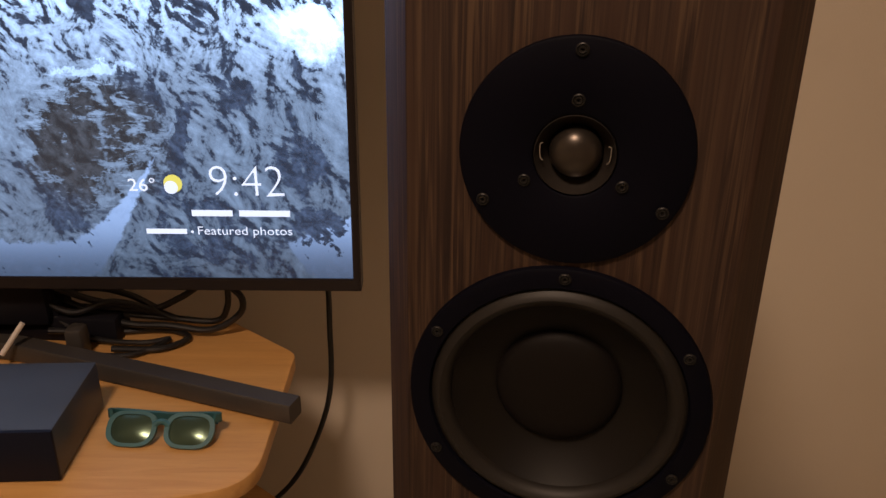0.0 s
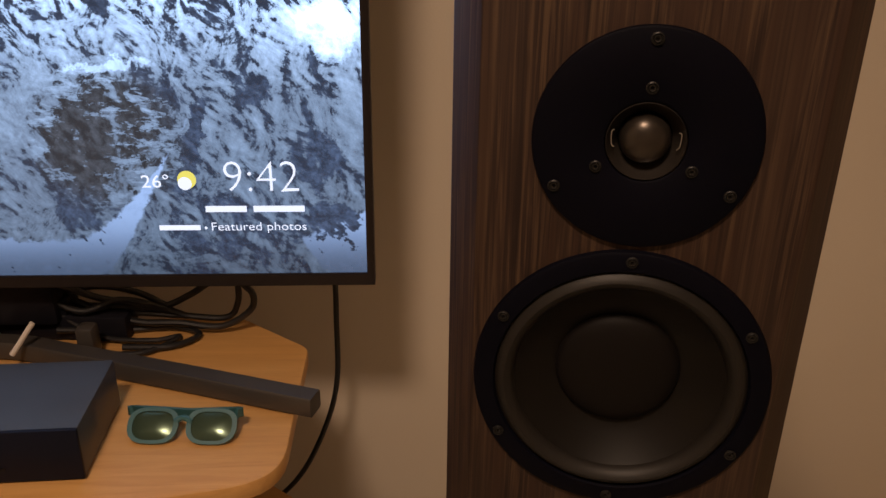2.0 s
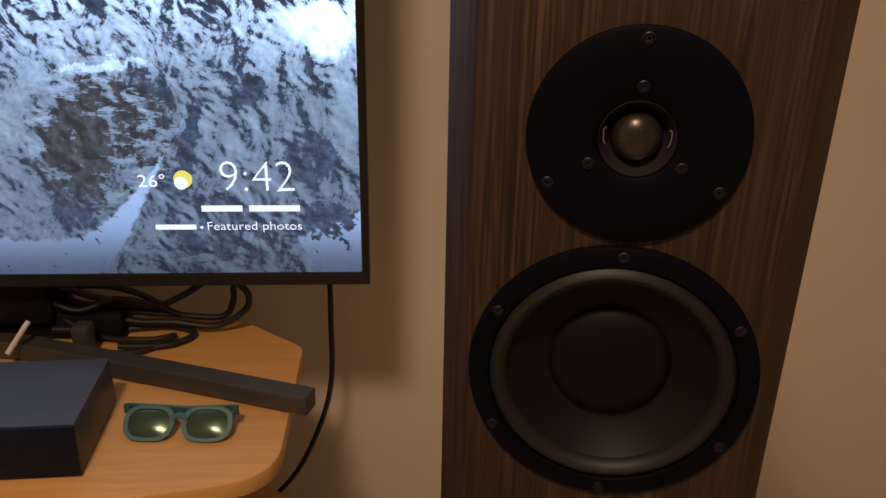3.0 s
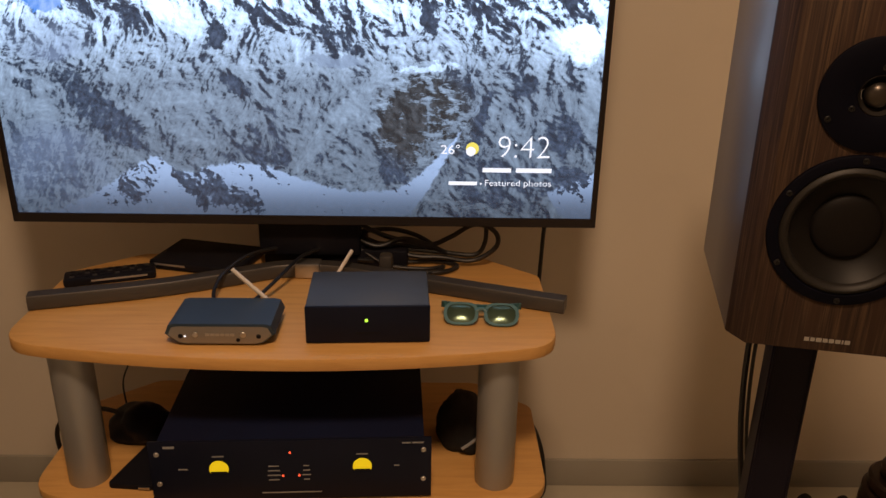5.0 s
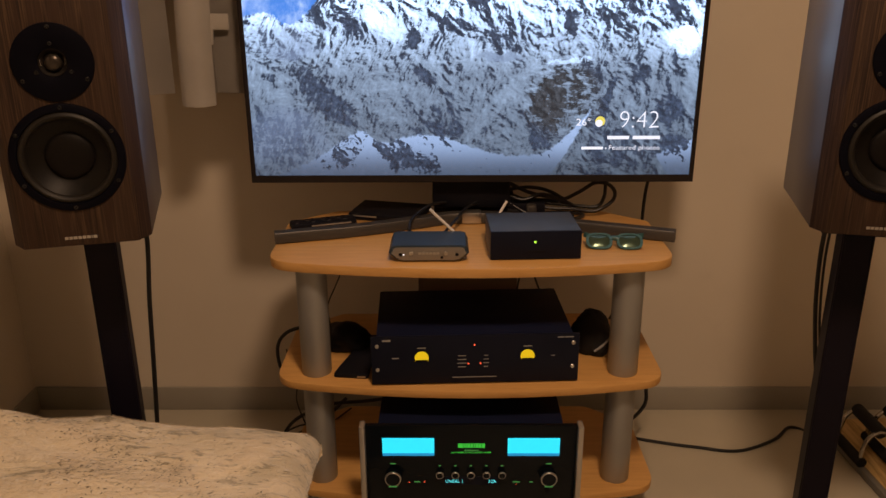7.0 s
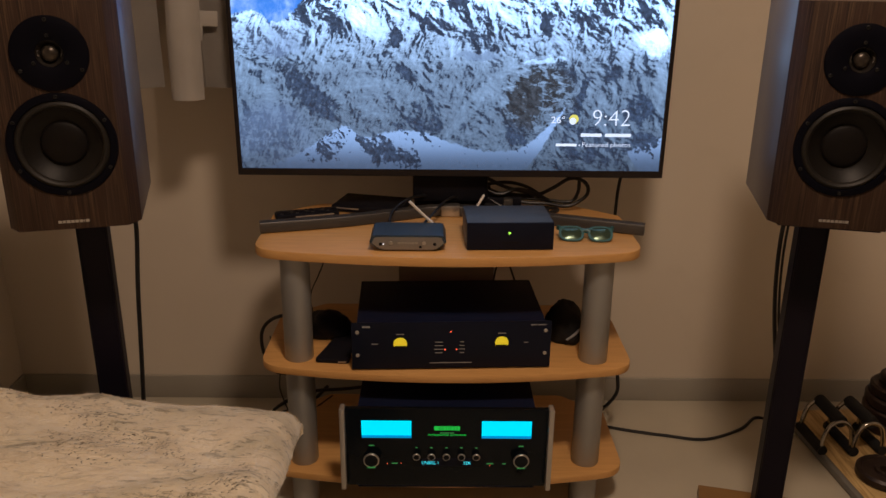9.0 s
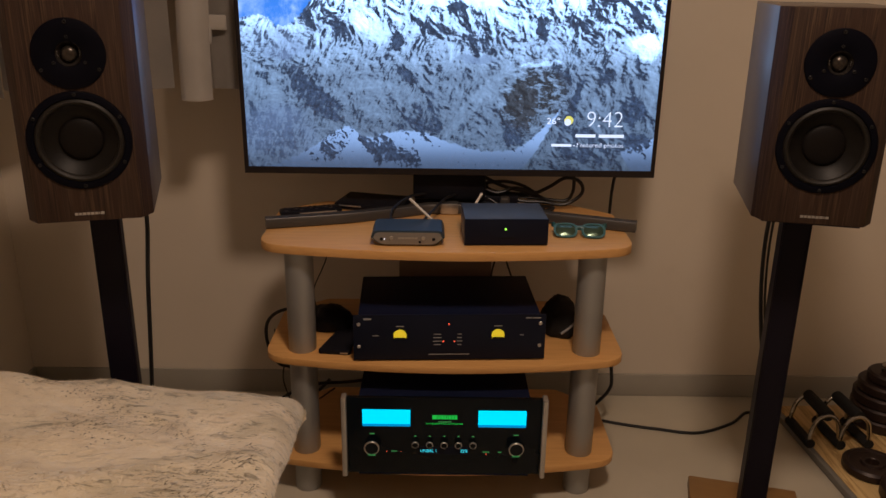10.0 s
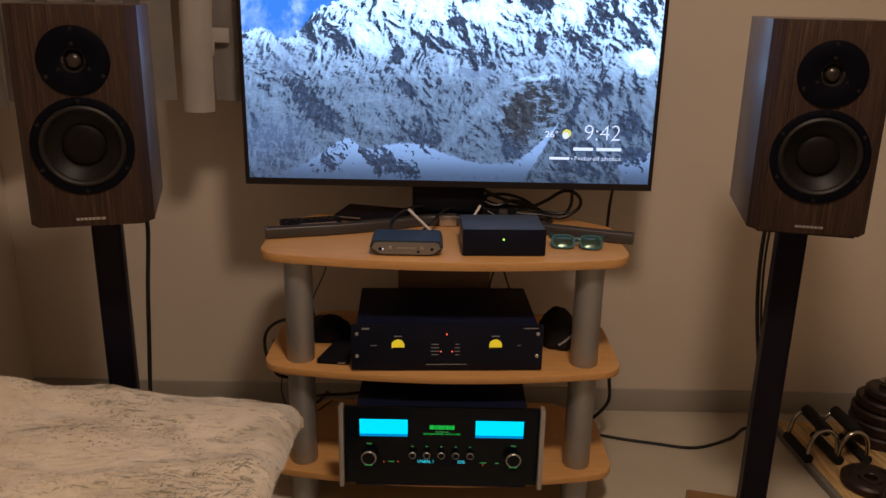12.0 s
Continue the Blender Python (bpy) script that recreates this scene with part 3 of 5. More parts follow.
# ---- television ----
def television():
    w, z0, tall = 0.994, 0.0, 0.572
    t = thing("television", pose(-0.534, 0.936, 0.7400), "flat television showing a snowy mountain slide, on a V-shaped foot", "television")
    b, foot = 0.0095, 0.016
    ring = bmesh.new()
    outer = [(-w / 2, 0.0), (w / 2, 0.0), (w / 2, tall), (-w / 2, tall)]
    inner = [(-w / 2 + b, foot), (w / 2 - b, foot), (w / 2 - b, tall - b), (-w / 2 + b, tall - b)]
    fo = [ring.verts.new((x, 0, z)) for x, z in outer]
    fi = [ring.verts.new((x, 0, z)) for x, z in inner]
    di = [ring.verts.new((x, 0.006, z)) for x, z in inner]
    bo = [ring.verts.new((x, 0.028, z)) for x, z in outer]
    for i in range(4):
        j = (i + 1) % 4
        ring.faces.new((fo[i], fo[j], fi[j], fi[i])), ring.faces.new((fi[i], fi[j], di[j], di[i])), ring.faces.new((fo[j], fo[i], bo[i], bo[j]))
    ring.faces.new(bo)
    bmesh.ops.recalc_face_normals(ring, faces=ring.faces)
    bmesh.ops.bevel(ring, geom=[e for e in ring.edges if all(abs(v.co.y) < 1e-5 for v in e.verts)], offset=0.0012, segments=2, affect="EDGES")
    part("bezel", ring, M_BEZEL, t)
    part("back_housing", box(-0.36, 0.36, 0.028, 0.06, 0.06, 0.40, 0.012), M_PLASTIC, t)
    sw = w - 2 * b
    screen = part("screen", box(0, sw, 0, 0.002, 0, tall - b - foot), mountain_picture(sw), t, "lit screen with a mountain photograph", at=pose(-w / 2 + b, 0.004, foot))
    ox, oz = -0.536 - w / 2 + b, 0.7335 + foot

    def on_screen(name, bm, mat, x, z, label):
        part(name, bm, mat, screen, label, smooth=False, at=pose(x - ox, -0.0006, z - oz))

    on_screen("clock", lettering("9:42", 0.086, 0.037, thin=0.020), M_SCREEN_TEXT, -0.1685, 0.874, "white clock digits")
    on_screen("temperature", lettering("26\u00b0", 0.031, 0.016), M_SCREEN_TEXT, -0.291, 0.869, "white temperature digits")
    on_screen("sun_icon", disc(0.0108, 0.0006), M_SUN, -0.2545, 0.8705, "yellow sun symbol")
    cloud_bm = bmesh.new()
    bmesh.ops.create_circle(cloud_bm, cap_ends=True, segments=20, radius=0.0080, matrix=pose(-0.0025, -0.0009, -0.002, 90))
    on_screen("cloud_icon", cloud_bm, M_SCREEN_TEXT, -0.2545, 0.868, "white cloud symbol")
    on_screen("name_bar", bars([0.048], 0.0075, 0), M_SCREEN_TEXT, -0.2125, 0.834, "white caption bar")
    on_screen("name_bar", bars([0.060], 0.0075, 0), M_SCREEN_TEXT, -0.1505, 0.834, "white caption bar")
    on_screen("source_bar", bars([0.048], 0.0062, 0.0), M_SCREEN_TEXT, -0.269, 0.8105, "white caption bar")
    on_screen("source_dot", disc(0.0017, 0.0005, 12), M_SCREEN_TEXT, -0.2385, 0.810, "white dot")
    on_screen("caption", lettering("Featured photos", 0.112, 0.0135, thin=0.010), M_SCREEN_TEXT, -0.1755, 0.810, "white caption lettering")

    neck = box(-0.09, 0.09, 0.0, 0.035, 0.0, 0.11, 0.008)
    part("neck", neck, M_PLASTIC, t, at=pose(0, 0.030, -0.07))
    sec = [(-0.011, 0.0), (0.011, 0.0), (0.013, 0.002), (0.013, 0.021), (0.011, 0.024), (-0.011, 0.024), (-0.013, 0.021), (-0.013, 0.002)]
    zf = SHELF[0] + 0.001 - 0.7400
    left = spline([(-0.424, -0.136, zf), (-0.25, -0.085, zf), (-0.12, -0.030, zf), (-0.055, 0.000, zf), (0, 0.008, zf)], 8)
    right = spline([(0.432, -0.130, zf), (0.27, -0.072, zf), (0.12, -0.020, zf), (0.055, 0.002, zf), (0, 0.008, zf)], 8)
    part("foot_arm", sweep(left, sec), M_GUN, t)
    part("foot_arm", sweep(right, sec), M_GUN, t)
    part("foot_cap", box(-0.022, 0.022, -0.010, 0.02, 0.0, 0.027, 0.003), M_STEEL, t, "bright steel centre cap", at=pose(0, 0.0, zf))
    return t


television()


# ---- loudspeakers on stands ----
W, H, D, C, CX = 0.2085, 0.3787, 0.292, 0.028, 0.0185


def screw(parent, x, z, y, r):
    return part("screw", lathe([(r, 0), (r, 0.0009), (r * 0.82, 0.0013), (r * 0.72, 0.0004), (r * 0.62, 0.0004), (r * 0.52, 0.0012), (r * 0.3, 0.001), (r * 0.25, 0.0), (0, 0)], 16, "Y"), M_SCREW, parent, at=pose(x, y, z))


def baffle_shell(holes):
    """A front board with chamfered side edges and round openings (z, radius) cut through it."""
    bm = bmesh.new()
    outline = [(-W / 2, C + 0.004), (-W / 2, C), (-W / 2 + CX, 0.0), (W / 2 - CX, 0.0), (W / 2, C), (W / 2, C + 0.004)]
    low = [bm.verts.new((x, y, 0)) for x, y in outline]
    top = [bm.verts.new((x, y, H)) for x, y in outline]
    bm.faces.new(low[::-1]), bm.faces.new(top)
    for i in (0, 1, 3, 4, 5):
        j = (i + 1) % 6
        bm.faces.new((low[i], low[j], top[j], top[i]))
    sharp = list(bm.edges)
    front = [bm.edges.get((low[2], low[3])), bm.edges.get((top[2], top[3])), bm.edges.get((low[2], top[2])), bm.edges.get((low[3], top[3]))]
    rims = []
    for z, r in holes:
        ring = [bm.verts.new((r * math.cos(2 * math.pi * i / 64), 0.0, z + r * math.sin(2 * math.pi * i / 64))) for i in range(64)]
        rims.append([bm.edges.new((ring[i], ring[(i + 1) % 64])) for i in range(64)])
    bmesh.ops.triangle_fill(bm, use_beauty=True, use_dissolve=False, edges=front + [e for rim in rims for e in rim])
    for rim in rims:
        ext = bmesh.ops.extrude_edge_only(bm, edges=rim)
        moved = [g for g in ext["geom"] if isinstance(g, bmesh.types.BMVert)]
        for v in moved:
            v.co.y += 0.019
    bmesh.ops.recalc_face_normals(bm, faces=bm.faces)
    bmesh.ops.bevel(bm, geom=[e for e in sharp if e.is_valid], offset=0.0011, segments=2, profile=0.5, affect="EDGES")
    return bm


def bookshelf_speaker(m):
    t = thing("bookshelf_speaker", m, "dark walnut two-way bookshelf loudspeaker on a black stand", "loudspeaker", "pair of loudspeakers")
    tz, wz = 0.2879, 0.1428
    part("cabinet", box(-W / 2, W / 2, C + 0.004, D, 0.0, H, 0.0012), M_LACQUER, t, "glossy dark lacquered cabinet sides, lightened for the reflected wall")
    part("baffle", baffle_shell([(tz, 0.033), (wz, 0.076)]), M_WALNUT, t, "dark walnut veneered front")
    plate = part("tweeter_plate", lathe([(0.0, -0.012), (0.0190, -0.012), (0.0200, -0.004), (0.0210, 0.0022), (0.0222, 0.0030), (0.0564, 0.0030), (0.0577, 0.0022), (0.0581, 0.0)], 80, "Y"), M_DRIVER, t, "black round tweeter plate", at=pose(0, -0.0002, tz))
    part("waveguide_ring", lathe([(0.0142, -0.0085), (0.0175, -0.0060), (0.0204, 0.0018), (0.0200, 0.0024), (0.0172, -0.0040), (0.0139, -0.0080)], 56, "Y", ring_shaped=True), M_RING, plate, "dark polished ring")
    dome = [(0.0133, -0.010), (0.0133, -0.006)] + [(0.0133 * math.cos(radians(d)), -0.006 + 0.0100 * math.sin(radians(d))) for d in range(8, 90, 8)] + [(0, 0.0040)]
    part("dome", lathe(dome, 48, "Y"), M_DOME, plate, "silver grey soft dome")
    for sx in (-1, 1):
        clip = spline([(sx * 0.0161, 0.0005, 0.0050), (sx * 0.0174, 0.0000, 0.0040), (sx * 0.0171, 0.0000, -0.0020), (sx * 0.0157, 0.0005, -0.0040)], 4)
        part("clip", sweep(clip, circle(0.00035, 6), (0.1, 1, 0)), M_STEEL, plate)
    for a in (90, 210, 330):
        screw(plate, 0.0517 * math.cos(radians(a)), 0.0517 * math.sin(radians(a)), -0.0030, 0.0033)
        screw(plate, 0.0279 * math.cos(radians(a)), 0.0279 * math.sin(radians(a)), -0.0030, 0.0032)
    frame_ring = part("woofer_frame", lathe([(0.0715, -0.006), (0.0718, 0.0018), (0.0728, 0.0034), (0.0822, 0.0034), (0.0838, 0.0025), (0.0846, 0.0)], 88, "Y", ring_shaped=True), M_DRIVER, t, "black metal woofer ring", at=pose(0, -0.0002, wz))
    part("surround", lathe([(0.0722, 0.0004), (0.0710, 0.0012), (0.0690, 0.0038), (0.0662, 0.0050), (0.0634, 0.0036), (0.0612, 0.0004), (0.0600, -0.0030), (0.0604, -0.006)], 80, "Y", ring_shaped=True), M_RUBBER, frame_ring, "grey rubber roll surround")
    part("cone", lathe([(0.0606, -0.0020), (0.0590, -0.0034), (0.0520, -0.0090), (0.0440, -0.0142), (0.0385, -0.0172), (0.0350, -0.0182), (0.0, -0.0182)], 80, "Y"), M_CONE, frame_ring, "charcoal moulded cone")
    cap = [(0.0368, -0.0182), (0.0366, -0.0168)] + [(0.0362 * math.cos(radians(d)), -0.0168 + 0.0095 * math.sin(radians(d))) for d in range(8, 90, 8)] + [(0, -0.0073)]
    part("dust_cap", lathe(cap, 64, "Y"), M_CAP, frame_ring, "black domed dust cap")
    for a in (90, 30, -30, -90, -150, 150):
        screw(frame_ring, 0.0785 * math.cos(radians(a)), 0.0785 * math.sin(radians(a)), -0.0034, 0.0033)
    part("badge", bars([0.0052, 0.0046, 0.0058, 0.0050, 0.0052, 0.0054, 0.0016, 0.0056], 0.0046, 0.0014), M_BADGE, t, "small silver badge bars", smooth=False, at=pose(0, -0.0002, 0.0135))
    return t


def speaker_stand(m, z):
    t = thing("speaker_stand", m, "black metal speaker stand on a reddish wooden base", "speaker stand", "pair of speaker stands")
    part("top_plate", box(-0.085, 0.085, -0.130, 0.10, z - 0.006, z, 0.001), M_BLACK, t)
    half, deep = 0.0270, 0.029
    sec = [(-half, -deep + 0.005), (-half + 0.005, -deep), (half - 0.005, -deep), (half, -deep + 0.005), (half, deep - 0.005), (half - 0.005, deep), (-half + 0.005, deep), (-half, deep - 0.005)]
    part("post", prism(sec, 0.028, z - 0.006), M_BLACK, t)
    for s in (-1, 1):
        part("edge_bead", box(-0.0018, 0.0018, -0.0020, 0.0020, 0.028, z - 0.006, 0.0006), M_BLACK, t, at=pose(s * (half - 0.0035), -deep + 0.0006, 0))
    part("base", box(-0.125, 0.125, -0.15, 0.15, 0.0, 0.028, 0.003), M_STANDWOOD, t, "reddish brown wooden base")
    return t


bookshelf_speaker(pose(0.1242, 0.429, 0.7815, 0, 0, -12.0))
bookshelf_speaker(pose(-1.173, 0.386, 0.784, 0, 0, 15.3))
speaker_stand(pose(0.157, 0.570, 0, 0, 0, -14), 0.7815)
speaker_stand(pose(-1.214, 0.545, 0, 0, 0, 16), 0.784)


# ---- hi-fi on the stand ----
def integrated_amplifier():
    t = thing("integrated_amplifier", pose(-0.541, 0.597, SHELF[2] - 0.005), "black glass-fronted integrated amplifier with cyan meters and lit green lettering", "amplifier")
    z0, z1, w = 0.026, 0.217, 0.434
    part("chassis", box(-0.195, 0.195, 0.012, 0.40, 0.012, 0.195, 0.003), M_AMPTOP, t)
    for x in (-0.15, 0.15):
        for y in (0.10, 0.36):
            part("rubber_foot", lathe([(0.02, 0), (0.022, 0.003), (0.022, 0.009)], 20), M_PLASTIC, t, at=pose(x, y, 0.005))
    part("front_panel", box(-w / 2, w / 2, 0.0, 0.012, z0, z1, 0.0015), M_GLASSY, t, "black glass front panel")
    for s in (-1, 1):
        part("handle", box(-0.0055, 0.0055, -0.012, 0.016, z0 - 0.004, z1 + 0.004, 0.002), M_ALU, t, "champagne aluminium end cap", at=pose(s * (w / 2 + 0.006), 0, 0))
        m = part("meter", box(-0.0535, 0.0535, -0.0012, 0, 0, 0.036, 0.0003), M_CYAN, t, "glowing cyan meter window", smooth=False, at=pose(s * 0.129, 0, 0.153))
        part("meter_foot", box(-0.0535, 0.0535, -0.0012, 0, 0, 0.006, 0.0003), M_CYAN_DIM, m, smooth=False, at=pose(0, 0, -0.0062))
        k = part("knob", lathe([(0.0170, 0), (0.0170, 0.014), (0.0155, 0.016), (0.0, 0.016)], 40, "Y"), M_GLASSY, t, "black knob with a bright rim", at=pose(s * 0.1615, 0, 0.099))
        part("rim", lathe([(0.0172, 0.0125), (0.0172, 0.0155), (0.0158, 0.0168), (0.0147, 0.0168), (0.0147, 0.0125)], 40, "Y", ring_shaped=True), M_STEEL, k)
        part("legend", bars([0.011], 0.0026, 0), M_DIMGREEN, t, smooth=False, at=pose(s * 0.1615, -0.0002, 0.1275))
        part("legend", bars([0.018], 0.0026, 0), M_DIMGREEN, t, smooth=False, at=pose(s * 0.1615, -0.017, 0.083))
    for i in range(5):
        x = -0.0645 + 0.0323 * i
        k = part("small_knob", lathe([(0.0078, 0), (0.0078, 0.010), (0.007, 0.011), (0, 0.011)], 28, "Y"), M_GLASSY, t, at=pose(x, 0, 0.105))
        part("rim", lathe([(0.0080, 0.0085), (0.0080, 0.0108), (0.0072, 0.0116), (0.0066, 0.0116), (0.0066, 0.0085)], 28, "Y", ring_shaped=True), M_STEEL, k)
        part("legend", bars([0.005], 0.0024, 0), M_DIMGREEN, t, smooth=False, at=pose(x, -0.0002, 0.1225))
    part("logo_shape", bars([0.010, 0.003, 0.003, 0.006, 0.005, 0.003, 0.006, 0.005, 0.006], 0.0100, 0.0010), M_GREEN, t, "green lit maker's mark bars", smooth=False, at=pose(0.001, -0.0002, 0.171))
    part("model_bars", bars([0.004] * 6, 0.0030, 0.0011), M_DIMGREEN, t, smooth=False, at=pose(0.001, -0.0002, 0.1595))
    part("lettering", lettering("INTEGRATED AMPLIFIER", 0.082, 0.0036), M_GREEN, t, "green lit lettering", smooth=False, at=pose(0.001, -0.0002, 0.1545))
    d = part("display", box(-0.055, 0.055, -0.0008, 0, -0.010, 0.010, 0.0003), M_BOXFRONT, t, "dark display window", smooth=False, at=pose(0.002, 0, 0.086))
    part("display_lettering", lettering("UNBAL 1", 0.036, 0.0075), M_VFD, d, "cyan display lettering", smooth=False, at=pose(-0.037, -0.0009, -0.001))
    part("display_lettering", lettering("32%", 0.016, 0.0075), M_VFD, d, "cyan display lettering", smooth=False, at=pose(0.043, -0.0009, -0.001))
    for x, w2 in ((-0.112, 0.013), (0.095, 0.015), (0.126, 0.008)):
        part("legend", bars([w2], 0.0024, 0), M_DIMGREEN, t, smooth=False, at=pose(x, -0.0002, 0.083))
    for x, z in ((-0.1285, 0.082), (-0.097, 0.083), (0.095, 0.0775), (0.1615, 0.0755)):
        part("indicator", disc(0.0011, 0.0006, 10), M_RED, t, at=pose(x, -0.0002, z))
    part("push_button", disc(0.0055, 0.002, 20), M_PLASTIC, t, at=pose(0.1615, 0, 0.062))
    return t


integrated_amplifier()


def power_amplifier():
    t = thing("power_amplifier", pose(-0.531, 0.672, SHELF[1], 0, 0, 2.6), "black amplifier with two yellow half-round meters and red indicators", "amplifier")
    w, z0, z1 = 0.432, 0.004, 0.113
    part("chassis", box(-0.205, 0.205, 0.006, 0.255, 0.008, 0.109, 0.002), M_AMPTOP, t)
    for x in (-0.17, 0.17):
        for y in (0.04, 0.22):
            part("rubber_foot", lathe([(0.014, 0), (0.015, 0.002), (0.015, 0.0085)], 20), M_PLASTIC, t, at=pose(x, y, 0))
    part("front_panel", box(-w / 2, w / 2, 0.0, 0.006, z0, z1, 0.001), M_BOXFRONT, t)
    for x in (-0.2035, 0.2035):
        for z in (0.092, 0.038):
            part("bolt", lathe([(0.0042, 0), (0.0042, 0.0014), (0.0034, 0.0022), (0.002, 0.0022), (0.0018, 0.001), (0, 0.001)], 18, "Y"), M_STEEL, t, at=pose(x, 0, z))
    for x in (-0.1115, 0.1085):
        half_disc = bmesh.new()
        ring = [half_disc.verts.new((0.0147 * math.cos(radians(d)), 0, 0.0147 * math.sin(radians(d)))) for d in range(-30, 211, 12)]
        f = half_disc.faces.new(ring)
        ext = bmesh.ops.extrude_face_region(half_disc, geom=[f])
        for v in [g for g in ext["geom"] if isinstance(g, bmesh.types.BMVert)]:
            v.co.y -= 0.0012
        bmesh.ops.recalc_face_normals(half_disc, faces=half_disc.faces)
        m = part("meter", half_disc, M_AMBER, t, "glowing yellow half-round meter", smooth=False, at=pose(x, 0, 0.0640))
        part("meter_foot", box(-0.0125, 0.0125, -0.0018, -0.0011, -0.008, -0.0045), M_PLASTIC, m, smooth=False)
        part("legend", bars([0.018], 0.0022, 0), M_PRINT, t, smooth=False, at=pose(x, -0.0002, 0.0865))
    for x, z in ((-0.002, 0.0915), (-0.0145, 0.049), (0.0105, 0.049)):
        part("indicator", disc(0.0018, 0.0012, 12), M_RED, t, at=pose(x, -0.0002, z))
    for i in range(4):
        part("legend", bars([0.016 + 0.002 * (i % 3)], 0.0018, 0), M_PRINT, t, smooth=False, at=pose(-0.028, -0.0002, 0.0670 - 0.0085 * i))
        part("legend", bars([0.009 + 0.002 * (i % 3)], 0.0018, 0), M_PRINT, t, smooth=False, at=pose(0.022, -0.0002, 0.0670 - 0.0085 * i))
    part("legend", bars([0.092], 0.0018, 0), M_PRINT, t, smooth=False, at=pose(-0.002, -0.0002, 0.0175))
    part("badge", bars([0.017], 0.0042, 0), M_PRINT, t, smooth=False, at=pose(-0.184, -0.0002, 0.1045))
    part("badge", bars([0.013, 0.018], 0.0024, 0.002), M_PRINT, t, smooth=False, at=pose(0.187, -0.0002, 0.1055))
    part("legend", bars([0.014], 0.0020, 0), M_PRINT, t, smooth=False, at=pose(-0.166, -0.0002, 0.064))
    part("legend", bars([0.009], 0.0020, 0), M_PRINT, t, smooth=False, at=pose(0.162, -0.0002, 0.064))
    return t


power_amplifier()


def power_supply():
    t = thing("power_supply_box", pose(-0.4110, 0.693, SHELF[0], 0, 0, 2.5), "blue-black metal hi-fi box with a green indicator on the top shelf", "hi-fi box")
    part("case", box(-0.0910, 0.0910, 0.004, 0.132, 0.002, 0.0605, 0.0025), M_BOX, t)
    part("front_panel", box(-0.0915, 0.0915, 0.0, 0.006, 0.0015, 0.061, 0.002), M_BOXFRONT, t)
    for x in (-0.08, 0.08):
        for y in (0.02, 0.115):
            part("rubber_foot", lathe([(0.007, 0), (0.007, 0.003)], 14), M_PLASTIC, t, at=pose(x, y, 0))
    part("indicator", disc(0.0026, 0.001, 14), M_LED, t, "lit yellow-green indicator", at=pose(-0.002, 0, 0.0385))
    part("badge", bars([0.036], 0.0032, 0), M_PLASTIC, t, smooth=False, at=pose(0, -0.0002, 0.0185))
    return t


power_supply()


def streamer():
    t = thing("headphone_dac", pose(-0.6255, 0.682, SHELF[0], 0, 0, 0.5), "small slate-blue desktop audio box with grey face and white antenna", "audio box")

    def lozenge(w, h, cut):
        return [(-w / 2, h * 0.52), (-w / 2 + cut, h * 0.08), (-w / 2 + cut * 1.6, 0), (w / 2 - cut * 1.6, 0), (w / 2 - cut, h * 0.08), (w / 2, h * 0.52), (w / 2 - cut * 0.35, h * 0.93), (w / 2 - cut * 0.9, h), (-w / 2 + cut * 0.9, h), (-w / 2 + cut * 0.35, h * 0.93)]

    shell = sweep([Vector((0, 0.0, 0.003)), Vector((0, 0.092, 0.003))], [(x, z) for x, z in lozenge(0.160, 0.032, 0.016)])
    bmesh.ops.bevel(shell, geom=[e for e in shell.edges if abs(e.verts[0].co.y - e.verts[1].co.y) < 1e-6], offset=0.0012, segments=2, affect="EDGES")
    part("shell", shell, M_SLATE, t)
    face = sweep([Vector((0, -0.0012, 0.0045)), Vector((0, 0.001, 0.0045))], [(x, z) for x, z in lozenge(0.150, 0.027, 0.015)])
    part("faceplate", face, M_FACE, t, "grey metal faceplate")
    for x in (-0.05, 0.05):
        part("rubber_foot", box(-0.008, 0.008, 0.015, 0.08, 0, 0.0035), M_PLASTIC, t, at=pose(x, 0, 0))
    for x, r in ((-0.0355, 0.0042), (0.0335, 0.0042)):
        part("push_button", disc(r, 0.002, 20), M_STEEL, t, at=pose(x, -0.0012, 0.019))
    for x, r in ((-0.057, 0.0036), (0.056, 0.0036), (0.026, 0.003)):
        part("socket", disc(r, 0.0008, 16), M_PLASTIC, t, at=pose(x, -0.0012, 0.0165 if r > 0.0031 else 0.0105))
    part("indicator", disc(0.0015, 0.0008, 10), M_LEDW, t, "lit white indicator", at=pose(-0.0505, -0.0014, 0.0165))
    part("badge", bars([0.006] * 6, 0.0042, 0.0012), M_BADGE, t, smooth=False, at=pose(0, -0.0013, 0.019))
    part("antenna", sweep([Vector((0.058, 0.094, 0.026)), Vector((0.016, 0.096, 0.066)), Vector((0.001, 0.0965, 0.081))], circle(0.0033, 12)), M_WHITE, t, "white rod antenna")
    part("antenna_base", box(0.054, 0.066, 0.090, 0.100, 0.014, 0.029, 0.002), M_PLASTIC, t)
    return t


streamer()


